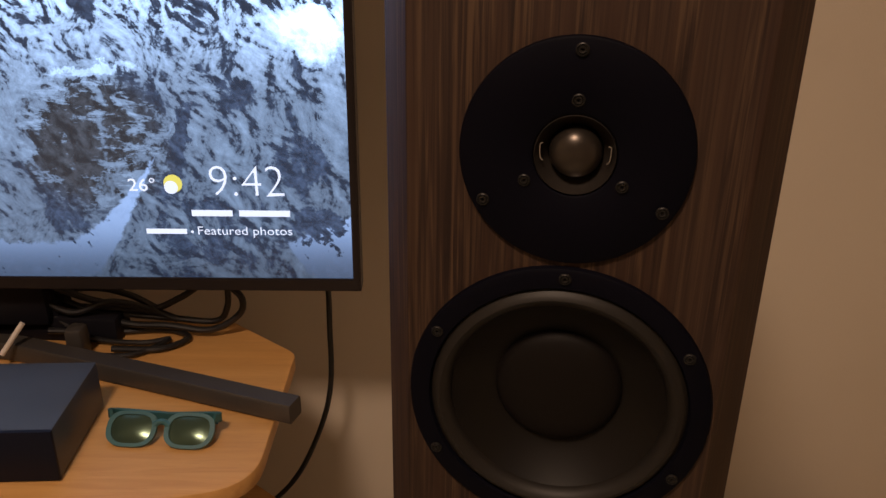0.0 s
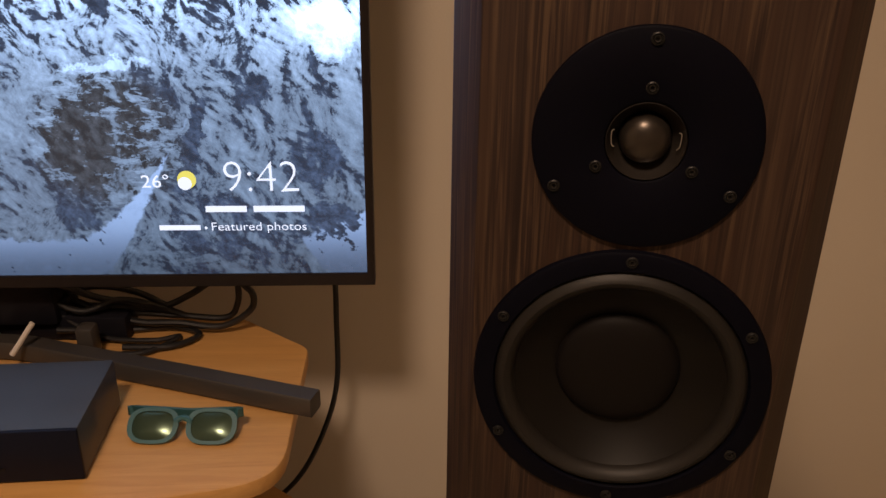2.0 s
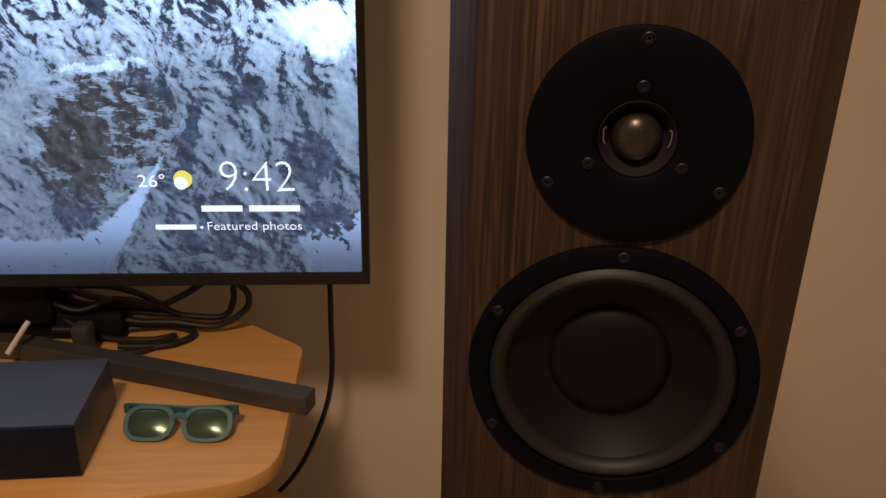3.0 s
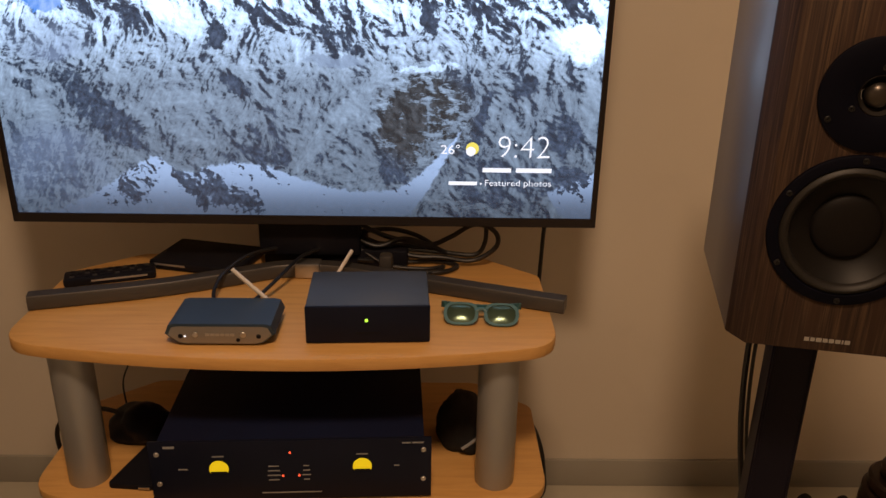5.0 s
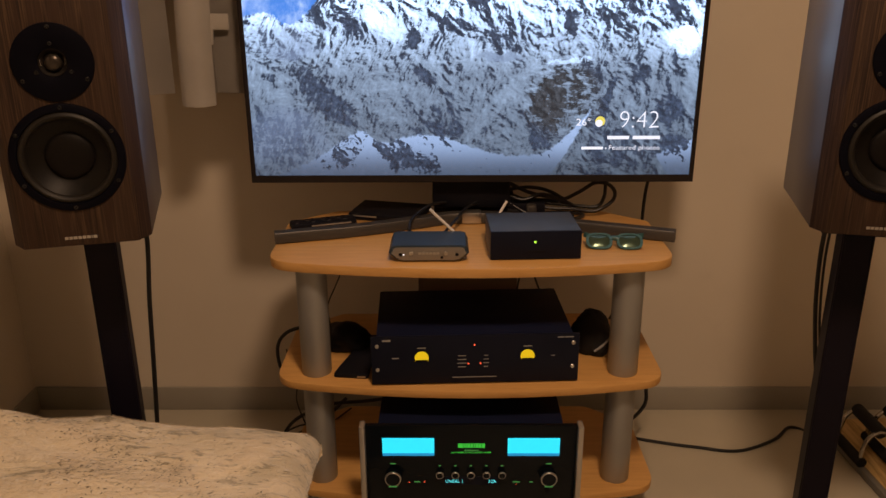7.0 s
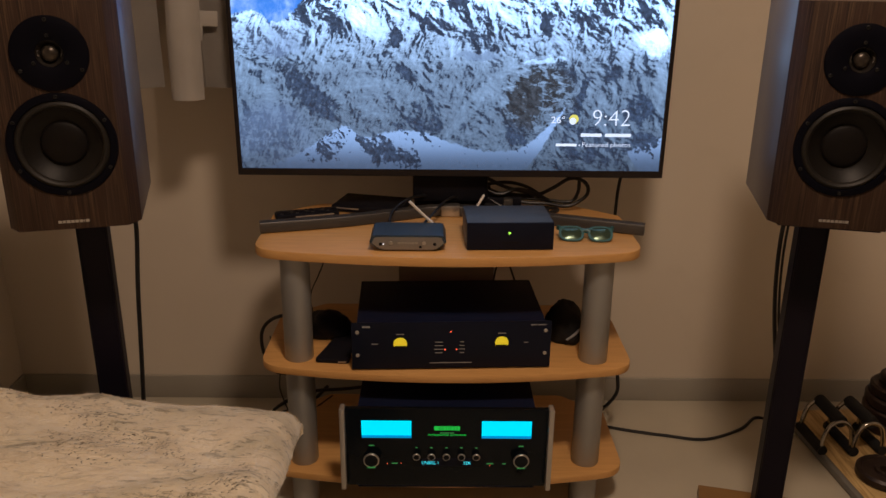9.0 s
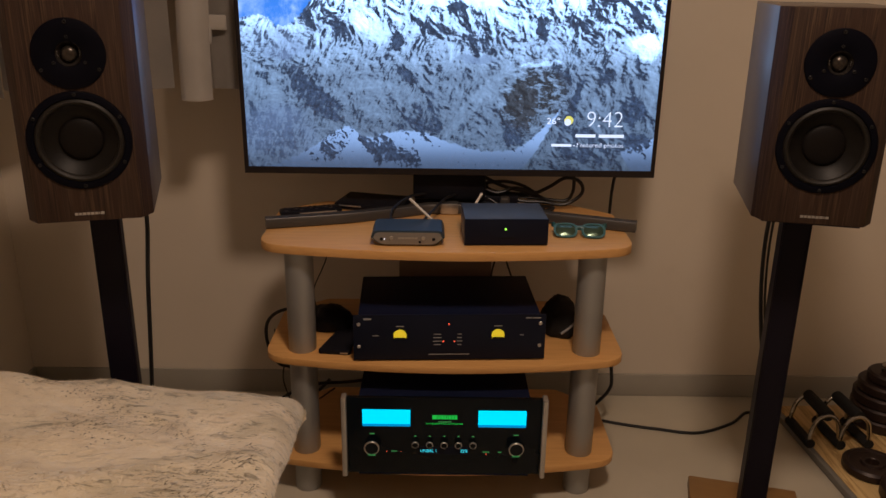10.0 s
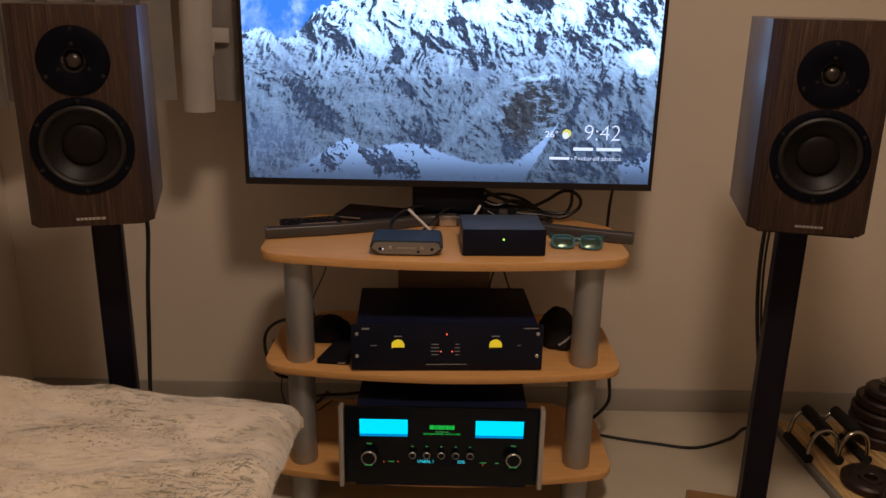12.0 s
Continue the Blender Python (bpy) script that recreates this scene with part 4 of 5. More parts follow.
def sunglasses():
    t = thing("sunglasses", pose(-0.2400, 0.764, SHELF[0] + 0.001, 0, 0, -3), "teal plastic sunglasses with mirrored lenses, folded on the shelf", "sunglasses")

    def eye(cx, k=1.0):
        pts = []
        for i in range(28):
            a = 2 * math.pi * i / 28
            c, s = math.cos(a), math.sin(a)
            x = math.copysign(abs(c) ** 0.62, c) * 0.0240 * k
            z = math.copysign(abs(s) ** 0.70, s) * 0.0178 * k
            z *= 1.0 if s > 0 else 0.95
            pts.append((cx + x * (1 - 0.10 * (s < 0) * abs(s)), z))
        return pts

    lean = pose(0, 0, 0.0145, -52)
    for cx in (-0.0315, 0.0315):
        rim = bmesh.new()
        a, b = eye(cx, 1.14), eye(cx, 0.92)
        rings = [[rim.verts.new((x, y, z)) for x, z in o] for o, y in ((a, 0.0), (b, 0.0), (b, 0.004), (a, 0.004))]
        for r0, r1 in zip(rings, rings[1:] + rings[:1]):
            for i in range(28):
                j = (i + 1) % 28
                rim.faces.new((r0[i], r0[j], r1[j], r1[i]))
        bmesh.ops.recalc_face_normals(rim, faces=rim.faces)
        part("rim", rim, M_TEAL, t, at=lean)
        glass = lathe([(0.0, 0.0046)] + [(0.02 * k, 0.0046 - 0.0032 * k * k) for k in (0.2, 0.4, 0.6, 0.8, 1.0)] + [(0.02, 0.0004), (0, 0.0012)], 28, "Y")
        o = eye(0, 0.95)
        for v in glass.verts:
            r = math.hypot(v.co.x, v.co.z)
            if r > 1e-6:
                i = int(round((math.atan2(v.co.z, v.co.x) % (2 * math.pi)) / (2 * math.pi) * 28)) % 28
                v.co.x, v.co.z = o[i][0] * r / 0.02, o[i][1] * r / 0.02
        part("lens", glass, M_LENS, t, "mirrored blue-green lens", at=lean @ pose(cx, 0.003, 0))
    part("bridge", sweep(spline([(-0.0085, 0.002, 0.005), (-0.003, 0.001, 0.009), (0.003, 0.001, 0.009), (0.0085, 0.002, 0.005)], 5), circle(0.0034, 8)), M_TEAL, t, at=lean)
    for s in (-1, 1):
        arm = spline([(s * 0.0565, 0.012, 0.024), (s * 0.060, 0.019, 0.021), (s * 0.040, 0.027, 0.015), (-s * 0.020, 0.031, 0.009), (-s * 0.052, 0.034, 0.006)], 6)
        part("temple", sweep(arm, [(-0.0018, -0.005), (0.0018, -0.005), (0.0018, 0.005), (-0.0018, 0.005)]), M_TEAL, t)
    return t


sunglasses()


def remote_control():
    t = thing("remote_control", pose(-0.872, 0.918, SHELF[0], 0, 0, 19), "black remote control lying behind the television foot", "remote control")
    part("body", box(-0.074, 0.074, -0.021, 0.021, 0.0, 0.016, 0.005), M_PLASTIC, t)
    for i in range(11):
        for j in range(3):
            b = part("button", box(-0.0036, 0.0036, -0.0036, 0.0036, 0, 0.0016, 0.0006), M_PLASTIC if (i + j) % 3 else M_GUN, t, at=pose(-0.060 + 0.012 * i, -0.012 + 0.012 * j, 0.0152))
    part("edge_strip", box(-0.030, 0.060, -0.0222, -0.0208, 0.008, 0.011), M_BADGE, t)
    return t


remote_control()


def set_top_box():
    t = thing("set_top_box", pose(-0.735, 1.0, SHELF[0], 0, 0, -14), "flat black set-top box with a pale front strip behind the foot", "set-top box")
    part("case", box(-0.075, 0.095, -0.055, 0.06, 0.002, 0.017, 0.003), M_PLASTIC, t)
    part("front_strip", box(-0.065, -0.005, -0.0565, -0.0548, 0.010, 0.013), M_BADGE, t)
    for x in (-0.06, 0.08):
        part("rubber_foot", box(-0.006, 0.006, -0.045, 0.05, 0.0, 0.003), M_PLASTIC, t, at=pose(x, 0, 0))
    return t


set_top_box()


def flat_slab():
    t = thing("flat_black_case", pose(-0.7935, 0.70, SHELF[1], 0, 0, -2), "thin black case lying beside the amplifier", "flat case")
    ol = rounded([(-0.040, -0.002, 0.008), (0.036, -0.006, 0.008), (0.036, 0.19, 0.008), (0.006, 0.19, 0.008)], 4)
    part("case", prism(ol, 0.0, 0.011, 0.0025), M_PLASTIC, t)
    # Bright steel sliver added to stand for a glint on the front edge.
    part("edge_glint", box(0.012, 0.030, -0.0075, -0.0055, 0.004, 0.007), M_STEEL, t)
    return t


flat_slab()


def lump(name, label, category, m, size, seed, material):
    """A soft, irregular bundle that rests on the shelf."""
    t = thing(name, m, label, category)
    bm = bmesh.new()
    bmesh.ops.create_icosphere(bm, subdivisions=4, radius=1.0)
    off = Vector((seed * 3.1, seed * 1.7, 0))
    for v in bm.verts:
        p = v.co.copy()
        k = 1 + 0.22 * noise.noise(p * 1.3 + off) + 0.08 * noise.noise(p * 4 + off)
        v.co = Vector((p.x * size[0] * k, p.y * size[1] * k, max(p.z * k, -0.55) * size[2]))
    low = min(v.co.z for v in bm.verts)
    for v in bm.verts:
        v.co.z -= low
    part("body", bm, material, t)
    return t


bag = lump("folded_pouch", "black folded pouch with a grey seam on the middle shelf", "pouch", pose(-0.262, 0.842, SHELF[1], 0, 0, 20), (0.042, 0.055, 0.058), 2, M_FOAM)
part("seam", tube([(-0.020, -0.052, 0.018), (0.002, -0.056, 0.034), (0.022, -0.050, 0.050)], 0.0028), M_PRINT, bag, "grey seam")
lump("cable_adapter", "black mains adapter behind the column", "adapter", pose(-0.822, 0.85, SHELF[1], 0, 0, -20), (0.060, 0.045, 0.036), 5, M_PLASTIC)


# ---- cables ----
def cable(name, label, points, r=0.0035, category="cable"):
    ob = part(name, tube(points, r, 10, 10), M_CABLE)
    return tagged(ob, label, category)


F = 0.004
cable("speaker_cable", "black speaker cable hanging behind the stand to the floor", [(-1.165, 0.60, 0.80), (-1.185, 0.68, 0.70), (-1.205, 0.70, 0.55), (-1.215, 0.70, 0.40), (-1.23, 0.71, 0.24), (-1.255, 0.75, 0.10), (-1.30, 0.85, 0.02), (-1.28, 0.93, F), (-1.17, 0.99, F), (-1.02, 1.03, 0.01), (-0.92, 1.05, 0.06), (-0.86, 1.05, 0.12)], 0.0048)
cable("speaker_cable", "black speaker cable hanging behind the stand to the floor", [(0.122, 0.60, 0.80), (0.123, 0.62, 0.70), (0.131, 0.625, 0.58), (0.152, 0.63, 0.45), (0.188, 0.65, 0.32), (0.245, 0.74, 0.18), (0.33, 0.92, 0.06), (0.385, 1.06, F), (0.345, 1.095, F), (0.278, 1.033, F), (0.166, 0.981, F), (0.06, 0.999, F), (-0.015, 1.017, F), (-0.084, 1.039, F), (-0.16, 1.07, F)], 0.0042)
cable("speaker_cable", "thin black cable running down beside the stand post", [(0.132, 0.61, 0.79), (0.133, 0.62, 0.66), (0.145, 0.62, 0.52), (0.178, 0.63, 0.38), (0.200, 0.645, 0.20), (0.205, 0.66, 0.034)], 0.0026)
cable("television_cable", "black mains cable hanging from the television to the floor", [(-0.105, 1.02, 0.78), (-0.102, 1.09, 0.68), (-0.103, 1.10, 0.60), (-0.106, 1.10, 0.50), (-0.125, 1.10, 0.42), (-0.165, 1.10, 0.33), (-0.215, 1.10, 0.27), (-0.30, 1.11, 0.20), (-0.40, 1.12, 0.10)], 0.0042)
cable("shelf_cable", "black cable looping off the middle shelf edge", [(-0.19, 0.99, 0.34), (-0.125, 1.0, 0.31), (-0.095, 1.0, 0.25), (-0.083, 1.0, 0.18), (-0.083, 1.0, 0.13), (-0.118, 1.0, 0.083), (-0.17, 1.02, 0.03), (-0.24, 1.05, 0.006)], 0.0048)
cable("shelf_cable", "black cable looping off the middle shelf edge", [(-0.84, 0.86, 0.40), (-0.90, 0.865, 0.415), (-0.955, 0.865, 0.405), (-0.985, 0.865, 0.37), (-0.985, 0.87, 0.31), (-0.965, 0.89, 0.25), (-0.945, 0.93, 0.22), (-0.93, 0.97, 0.17), (-0.93, 1.0, 0.09)], 0.0042)
cable("thin_cable", "thin black wire behind the middle shelf", [(-0.83, 0.90, 0.60), (-0.835, 0.90, 0.54), (-0.85, 0.91, 0.50), (-0.87, 0.90, 0.45), (-0.86, 0.88, 0.40)], 0.0016)
cable("thin_cable", "thin black wire trailing down the shelf side", [(-0.965, 0.86, 0.36), (-0.962, 0.87, 0.31), (-0.955, 0.90, 0.25), (-0.965, 0.93, 0.18), (-0.95, 0.95, 0.10), (-0.93, 0.97, 0.02)], 0.0018)
cable("thin_cable", "thin black wires rising behind the amplifier", [(-0.43, 0.93, 0.45), (-0.42, 0.95, 0.50), (-0.405, 0.97, 0.54), (-0.39, 1.0, 0.62)], 0.0022)
cable("thin_cable", "thin black wires rising behind the amplifier", [(-0.37, 0.93, 0.47), (-0.385, 0.95, 0.51), (-0.40, 0.97, 0.56), (-0.41, 1.0, 0.62)], 0.0022)
cable("floor_cable", "black cable lying along the floor under the stand", [(-1.02, 0.98, 0.05), (-0.98, 0.98, 0.10), (-0.90, 1.0, 0.13), (-0.80, 1.02, 0.13), (-0.70, 1.03, 0.14)], 0.0045)
cable("floor_cable", "thin black wire lying along the floor", [(-1.03, 0.94, 0.035), (-1.0, 0.93, 0.09), (-0.95, 0.93, 0.115), (-0.90, 0.95, 0.10), (-0.84, 1.0, 0.12)], 0.0022)
ZS = SHELF[0]
for pts, r in (([(-0.44, 1.0, ZS + 0.05), (-0.36, 0.99, ZS + 0.022), (-0.30, 0.99, ZS + 0.018), (-0.245, 0.99, ZS + 0.012), (-0.206, 0.99, ZS + 0.034), (-0.199, 0.99, ZS + 0.058), (-0.216, 0.99, ZS + 0.077), (-0.246, 0.995, ZS + 0.079), (-0.284, 1.0, ZS + 0.054), (-0.33, 1.0, ZS + 0.036), (-0.42, 1.0, ZS + 0.04)], 0.0045),
               ([(-0.45, 1.01, ZS + 0.03), (-0.37, 1.0, ZS + 0.03), (-0.30, 1.0, ZS + 0.024), (-0.240, 1.0, ZS + 0.020), (-0.222, 1.0, ZS + 0.042), (-0.220, 1.0, ZS + 0.075), (-0.222, 1.0, ZS + 0.105)], 0.0042),
               ([(-0.45, 0.97, ZS + 0.02), (-0.38, 0.99, ZS + 0.008), (-0.31, 1.0, ZS + 0.006), (-0.272, 0.980, ZS + 0.006), (-0.300, 0.950, ZS + 0.006), (-0.36, 0.945, ZS + 0.008)], 0.0042),
               ([(-0.47, 0.99, ZS + 0.05), (-0.40, 0.97, ZS + 0.012), (-0.33, 0.965, ZS + 0.006), (-0.296, 0.975, ZS + 0.006), (-0.330, 0.935, ZS + 0.006), (-0.39, 0.93, ZS + 0.008)], 0.0035),
               ([(-0.46, 0.98, ZS + 0.09), (-0.40, 0.985, ZS + 0.06), (-0.345, 0.99, ZS + 0.045), (-0.31, 1.0, ZS + 0.03)], 0.0045),
               ([(-0.48, 0.985, ZS + 0.075), (-0.42, 0.975, ZS + 0.045), (-0.37, 0.985, ZS + 0.055), (-0.325, 0.995, ZS + 0.040), (-0.29, 1.0, ZS + 0.022)], 0.0045),
               ([(-0.47, 0.995, ZS + 0.06), (-0.40, 1.0, ZS + 0.068), (-0.35, 1.0, ZS + 0.058), (-0.31, 1.0, ZS + 0.035)], 0.0042)):
    cable("television_lead", "black leads coiled behind the television foot", pts, r)
cable("audio_lead", "black lead from the audio box", [(-0.665, 0.80, ZS + 0.018), (-0.672, 0.84, ZS + 0.02), (-0.665, 0.88, ZS + 0.032), (-0.63, 0.93, ZS + 0.045), (-0.58, 0.98, ZS + 0.04)], 0.0032)
cable("audio_lead", "black lead from the audio box", [(-0.60, 0.80, ZS + 0.018), (-0.59, 0.83, ZS + 0.02), (-0.57, 0.87, ZS + 0.03), (-0.545, 0.93, ZS + 0.04), (-0.51, 0.98, ZS + 0.04)], 0.0032)


def plug_block():
    t = thing("socket_strip", pose(-0.46, 1.0, ZS, 0, 0, -4), "black socket strip with a grey plug behind the foot", "socket strip")
    part("case", box(-0.16, 0.10, -0.022, 0.022, 0.0, 0.036, 0.004), M_PLASTIC, t)
    part("plug", box(0.055, 0.078, -0.07, -0.045, 0.0, 0.045, 0.006), M_GUN, t, "grey plug")
    part("plug", box(-0.02, 0.025, -0.02, 0.02, 0.032, 0.058, 0.006), M_PLASTIC, t)
    return t


plug_block()
tagged(part("short_antenna", sweep([Vector((-0.478, 0.905, ZS + 0.022)), Vector((-0.455, 0.925, ZS + 0.056))], circle(0.0033, 10)), M_WHITE), "short cream rod antenna behind the box", "antenna")
adapter = lump("inline_adapter", "small black inline adapter on the floor cable", "adapter", pose(-1.035, 0.95, 0.0), (0.022, 0.022, 0.04), 9, M_PLASTIC)


# ---- curtain ----
def curtain():
    t = thing("curtain", pose(0, 0, 0), "beige gathered curtain ending above the floor", "curtain")
    def panel(x0, x1, hem, y, folds, depth, seed):
        bm = bmesh.new()
        nx, nz = 70, 26
        rows = []
        for j in range(nz + 1):
            f = j / nz
            row = []
            for i in range(nx + 1):
                g = i / nx
                wob = noise.noise(Vector((g * 3 + seed, f * 1.5, seed)))
                a = g * folds * 2 * math.pi + wob * 1.4
                yy = y - depth * (0.5 + 0.5 * math.sin(a)) * (0.75 + 0.25 * f) + 0.008 * wob
                zz = hem + (2.25 - hem) * f + (0.010 * math.sin(a * 0.5 + seed) if j == 0 else 0)
                row.append(bm.verts.new((x0 + (x1 - x0) * g + 0.01 * math.sin(a * 2 + f * 3), yy, zz)))
            rows.append(row)
        for a, b in zip(rows, rows[1:]):
            for i in range(nx):
                bm.faces.new((a[i], a[i + 1], b[i + 1], b[i]))
        bmesh.ops.solidify(bm, geom=list(bm.faces), thickness=0.003)
        bmesh.ops.recalc_face_normals(bm, faces=bm.faces)
        return bm

    part("drape", panel(-1.72, -1.60, 0.918, 0.985, 1.2, 0.05, 1.0), M_CURTAIN, t)
    part("drape", panel(-1.60, -1.205, 0.926, 0.985, 3.6, 0.05, 3.0), M_CURTAIN, t)
    part("drape", panel(-1.150, -0.985, 0.926, 1.000, 0.9, 0.022, 7.0), M_CURTAIN, t)
    fold = spline([(-1.139, 0.955, 0.912), (-1.137, 0.955, 1.05), (-1.125, 0.957, 1.4), (-1.12, 0.96, 2.25)], 8)
    sec = [(0.036 * math.cos(a) * (1 + 0.12 * math.sin(3 * a)), 0.026 * math.sin(a)) for a in [2 * math.pi * i / 22 for i in range(22)]]
    part("front_fold", sweep(fold, sec, (0, 1, 0.001)), M_CURTAIN, t, "rounded front fold")
    part("tie_band", box(-0.028, 0.028, -0.0025, 0.0025, -0.017, 0.017, 0.002), M_CURTAIN, t, "cloth tie band", at=pose(-1.088, 0.968, 1.090, 0, 2, 8))
    part("tie_end", box(-0.006, 0.006, -0.003, 0.003, -0.020, 0.020, 0.002), M_CURTAIN, t, "hanging tie end", at=pose(-1.101, 0.966, 1.062, 0, 4, 0))
    part("rod", sweep([Vector((-1.74, 0.985, 2.27)), Vector((-0.95, 0.985, 2.27))], circle(0.011, 14)), M_STEEL, t)
    return t


curtain()


# ---- bed with a deep-pile throw ----
BX0, BX1, BY0, BY1, BTOP = -1.74, -0.812, -1.55, 0.405, 0.461


def throw_surface(a, b):
    """The throw's place at a metres across and b metres along, over the bed's rounded edges."""
    r = 0.055

    def roll(s, edge):
        k = s - (edge - r)
        if k <= 0:
            return s, 0.0
        arc = r * math.pi / 2
        if k < arc:
            return edge - r + r * math.sin(k / r), r * (1 - math.cos(k / r))
        return edge - 0.40 * (k - arc), r + 0.90 * (k - arc)

    x, dx = roll(a, BX1)
    y, dy = roll(b, BY1)
    n = noise.noise(Vector((x * 2.2, y * 2.6, 0.3))) * 0.020 + noise.noise(Vector((x * 6, y * 7, 1.7))) * 0.010
    n += noise.noise(Vector((x * 20, y * 24, 3.0))) * 0.0035
    n += 0.007 * noise.noise(Vector((x * 5, (y + 0.25 * x) * 22, 8.0)))
    n += 0.012 * math.exp(-((y - 0.05 - 0.25 * (x + 1.2)) / 0.03) ** 2) * (1 if x < -0.95 else 0.4)
    n += 0.030 * math.exp(-(((x + 1.40) / 0.10) ** 2 + ((y - 0.33) / 0.10) ** 2))
    n += 0.013 * math.exp(-(((x + 1.12) / 0.16) ** 2 + ((y - 0.37) / 0.09) ** 2))
    fall = math.hypot(dx, dy)
    out = 0.012 * noise.noise(Vector((x * 5, y * 5, fall * 6)))
    return Vector((x + (out if dx > r else 0), y + (out if dy > r else 0), max(BTOP + n * (1 if fall < r else 0.3) - fall, 0.03)))


def bed():
    t = thing("bed", pose(0, 0, 0), "low bed under a cream and grey throw", "bed")
    part("mattress", box(BX0, BX1 - 0.10, BY0, BY1 - 0.10, 0.22, BTOP - 0.06, 0.04, 3), M_CURTAIN, t)
    part("frame", box(BX0, BX1 - 0.11, BY0, BY1 - 0.11, 0.06, 0.22, 0.006), M_STANDWOOD, t)
    for x in (BX0 + 0.05, BX1 - 0.16):
        for y in (BY0 + 0.05, BY1 - 0.16):
            part("leg", box(-0.03, 0.03, -0.03, 0.03, 0, 0.06, 0.003), M_STANDWOOD, t, at=pose(x, y, 0))
    return t


def bed_throw():
    t = thing("fleece_throw", pose(0, 0, 0), "cream deep-pile throw with grey flecks, rumpled over the bed", "throw")
    bm = bmesh.new()
    na, nb = 110, 150
    a0, a1, b0, b1 = BX0 + 0.02, BX1 + 0.110, BY0, BY1 + 0.034
    grid = [[bm.verts.new(throw_surface(a0 + (a1 - a0) * i / na, b0 + (b1 - b0) * j / nb)) for i in range(na + 1)] for j in range(nb + 1)]
    for r0, r1 in zip(grid, grid[1:]):
        for i in range(na):
            bm.faces.new((r0[i], r0[i + 1], r1[i + 1], r1[i]))
    bmesh.ops.recalc_face_normals(bm, faces=bm.faces)
    part("cloth", bm, M_PILE, t)
    rng = random.Random(11)

    def strands(name, count, label, material, reach, lift, flecked):
        verts, faces = [], []
        for _ in range(count):
            a, b = rng.uniform(a0, BX1 + 0.105), rng.uniform(-0.40, BY1 + 0.034)
            if flecked and noise.noise(Vector((a * 5, b * 11, 2.0))) + 0.5 * noise.noise(Vector((a * 14, b * 26, 4.0))) < rng.uniform(0.0, 0.5):
                continue
            p = throw_surface(a, b)
            du, dv = throw_surface(a + 0.004, b) - p, throw_surface(a, b + 0.004) - p
            nrm = du.cross(dv)
            if nrm.length < 1e-9:
                continue
            nrm.normalize()
            turn = -0.35 + 1.6 * noise.noise(Vector((a * 3, b * 3, 5))) + rng.gauss(0, 0.45)
            flat = du.normalized() * math.cos(turn) + dv.normalized() * math.sin(turn)
            tip = p + flat * rng.uniform(0.5, 1.0) * reach + nrm * rng.uniform(0.2, 1.0) * lift
            side = flat.cross(nrm).normalized() * rng.uniform(0.0005, 0.0010) * (1.7 if flecked else 1.0)
            k = len(verts)
            verts += [p - side - nrm * 0.0005, p + side - nrm * 0.0005, tip]
            faces.append((k, k + 1, k + 2))
        mesh = bpy.data.meshes.new(name)
        mesh.from_pydata(verts, [], faces)
        mesh.materials.append(material)
        ob = new(name, mesh)
        ob.parent = t
        tagged(ob, label, kind="stuff")

    strands("cream_nap", 46000, "fine cream pile", M_PILE, 0.008, 0.0030, False)
    strands("grey_nap", 19000, "fine dark grey pile flecks", M_FIBRE, 0.010, 0.0022, True)
    return t


bed()
bed_throw()


# ---- exercise gear on a board ----
def exercise_board():
    t = thing("exercise_board", pose(0.475, 0, 0, 0, 0, 3.5), "pale pine board with worn grey edging on the floor", "board")
    for i in range(4):
        part("plank", box(0.030 + 0.20 * i, 0.030 + 0.20 * (i + 1) - 0.002, 0.50, 1.11, 0.0, 0.018, 0.001), M_PINE, t)
    part("edging", box(0.012, 0.028, 0.50, 1.11, 0.0, 0.020, 0.003), M_GREYEDGE, t, "worn grey edging strip")
    return t


exercise_board()


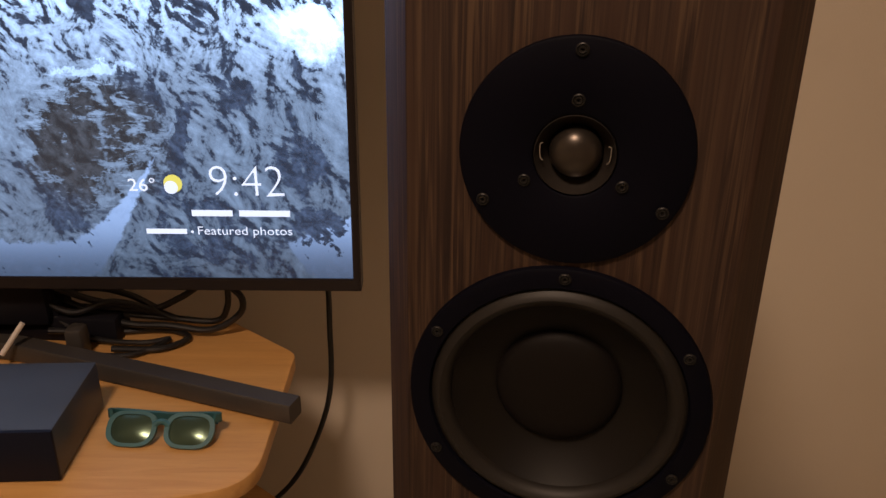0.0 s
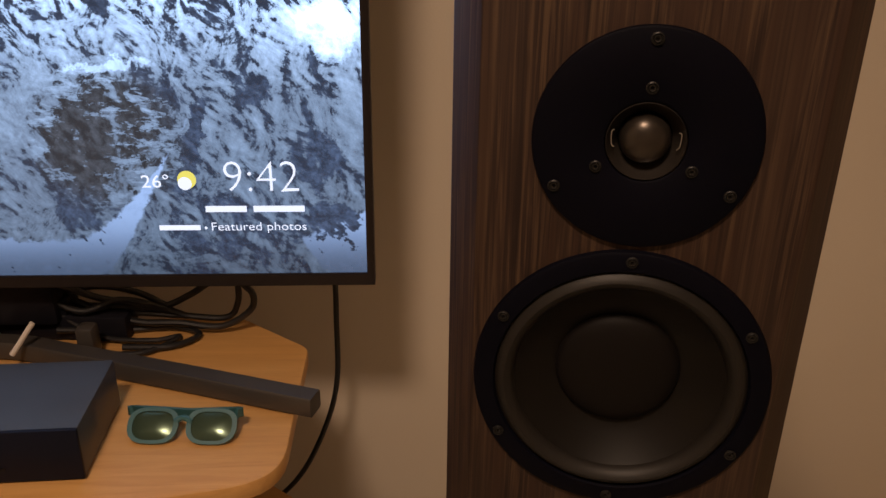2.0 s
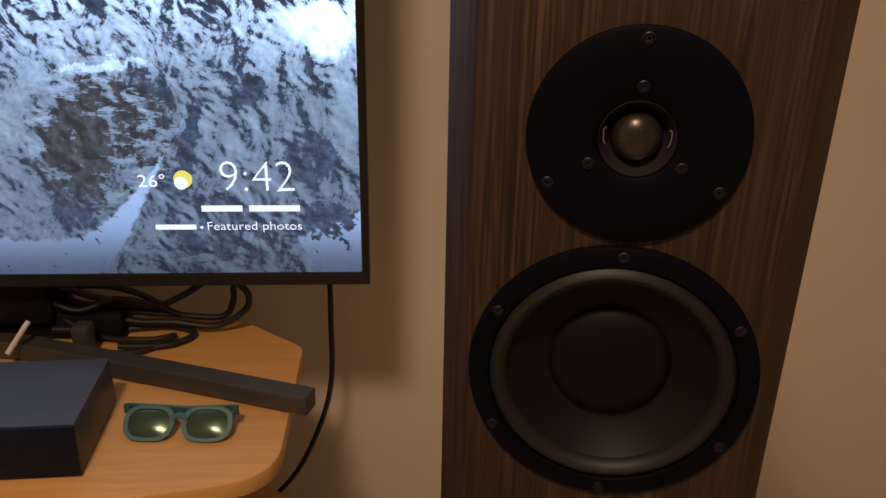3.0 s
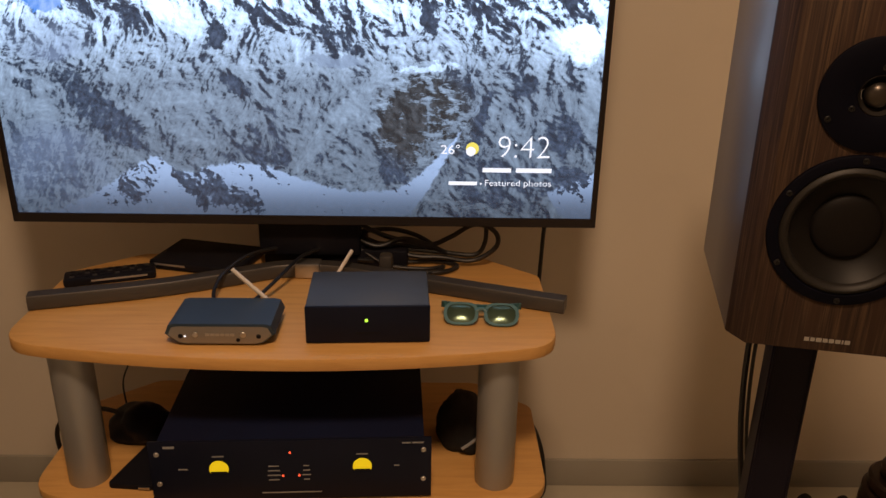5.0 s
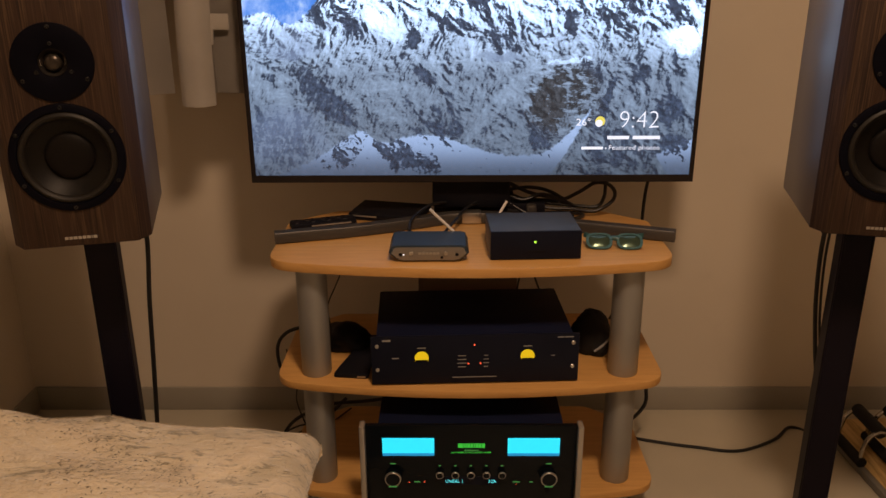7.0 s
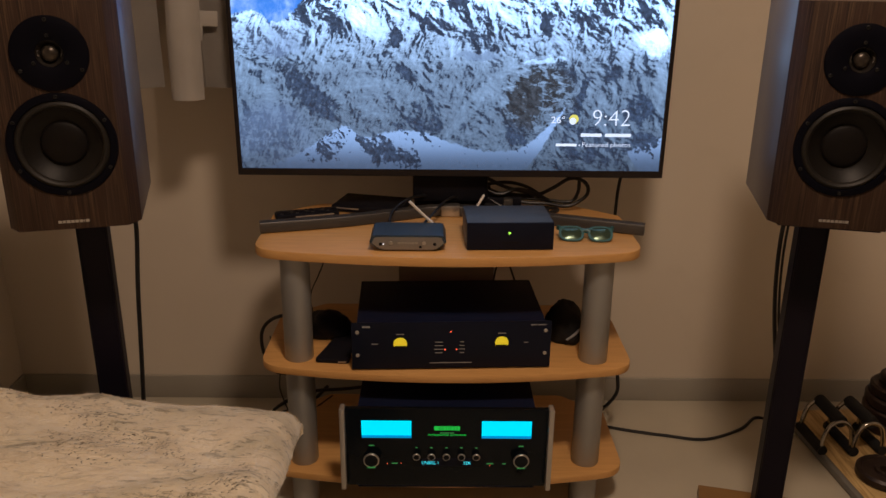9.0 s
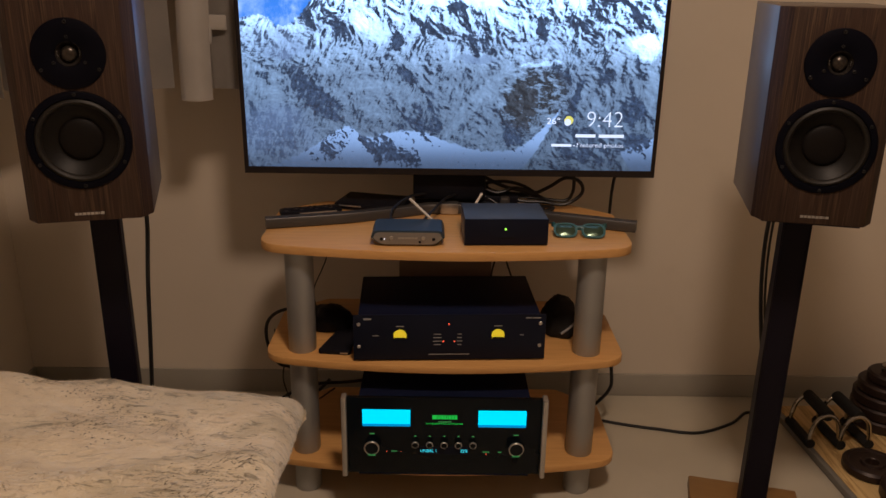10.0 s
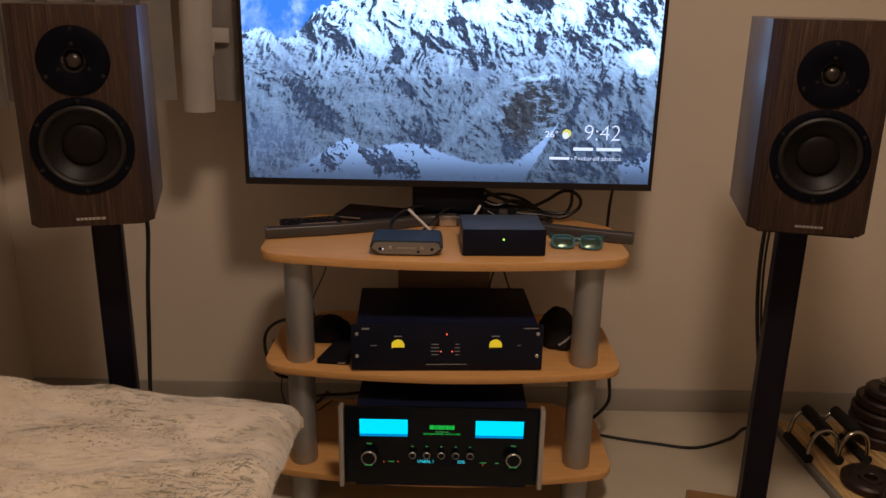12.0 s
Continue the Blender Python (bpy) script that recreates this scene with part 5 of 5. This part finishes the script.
def push_up_bar(m):
    t = thing("push_up_bar", m, "chrome push-up bar with black foam grips lying on the board", "push-up bar", "pair of push-up bars")
    for y in (-0.062, 0.062):
        arch = spline([(-0.044, y, 0.016), (-0.043, y, 0.05), (-0.031, y, 0.090), (0.0, y, 0.108), (0.031, y, 0.090), (0.043, y, 0.05), (0.044, y, 0.016)], 6)
        part("arch", sweep(arch, circle(0.0068, 12), (0, 1, 0.01)), M_CHROME, t)
    part("grip", sweep([Vector((0, -0.064, 0.108)), Vector((0, 0.064, 0.108))], circle(0.0185, 18)), M_FOAM, t, "black foam grip")
    for x in (-0.044, 0.044):
        part("foot_pad", sweep([Vector((x, -0.070, 0.0155)), Vector((x, 0.070, 0.0155))], circle(0.0150, 16)), M_FOAM, t, "black foam foot")
    return t


push_up_bar(pose(0.472, 0.950, 0.018, 0, 0, 3) @ Matrix.Scale(0.88, 4))
push_up_bar(pose(0.550, 0.945, 0.018, 0, 0, 4) @ Matrix.Scale(0.88, 4))


def weight_plate(m, r, thick):
    t = thing("weight_plate", m, "round brown-black iron weight plate lying flat", "weight plate", "weight plates")
    part("disc", lathe([(0.016, 0.0), (r - 0.006, 0.0), (r, 0.006), (r, thick - 0.006), (r - 0.006, thick), (r * 0.80, thick), (r * 0.76, thick - 0.006), (r * 0.42, thick - 0.006), (r * 0.38, thick), (0.018, thick), (0.016, thick - 0.002), (0.016, 0.0)], 48, ring_shaped=True), M_IRON, t)
    return t


weight_plate(pose(0.552, 0.790, 0.018), 0.070, 0.026)
weight_plate(pose(0.60, 0.66, 0.018), 0.085, 0.036)


def dumbbell():
    t = thing("dumbbell", pose(0.700, 1.03, 0.018), "stacked dark iron dumbbell head standing on end", "dumbbell")
    z = 0.0
    for r, h in ((0.088, 0.034), (0.088, 0.034), (0.086, 0.032), (0.078, 0.030), (0.058, 0.028)):
        part("plate", lathe([(r - 0.006, 0), (r, 0.006), (r, h - 0.006), (r - 0.006, h - 0.0005)], 40), M_IRON, t, at=pose(0, 0, z))
        z += h
    part("bar", lathe([(0.014, 0), (0.014, 0.06), (0.011, 0.063)], 24), M_CHROME, t, at=pose(0, 0, z - 0.005))
    part("collar", lathe([(0.026, 0), (0.028, 0.003), (0.028, 0.016), (0.026, 0.019)], 6), M_CHROME, t, at=pose(0, 0, z))
    return t


dumbbell()
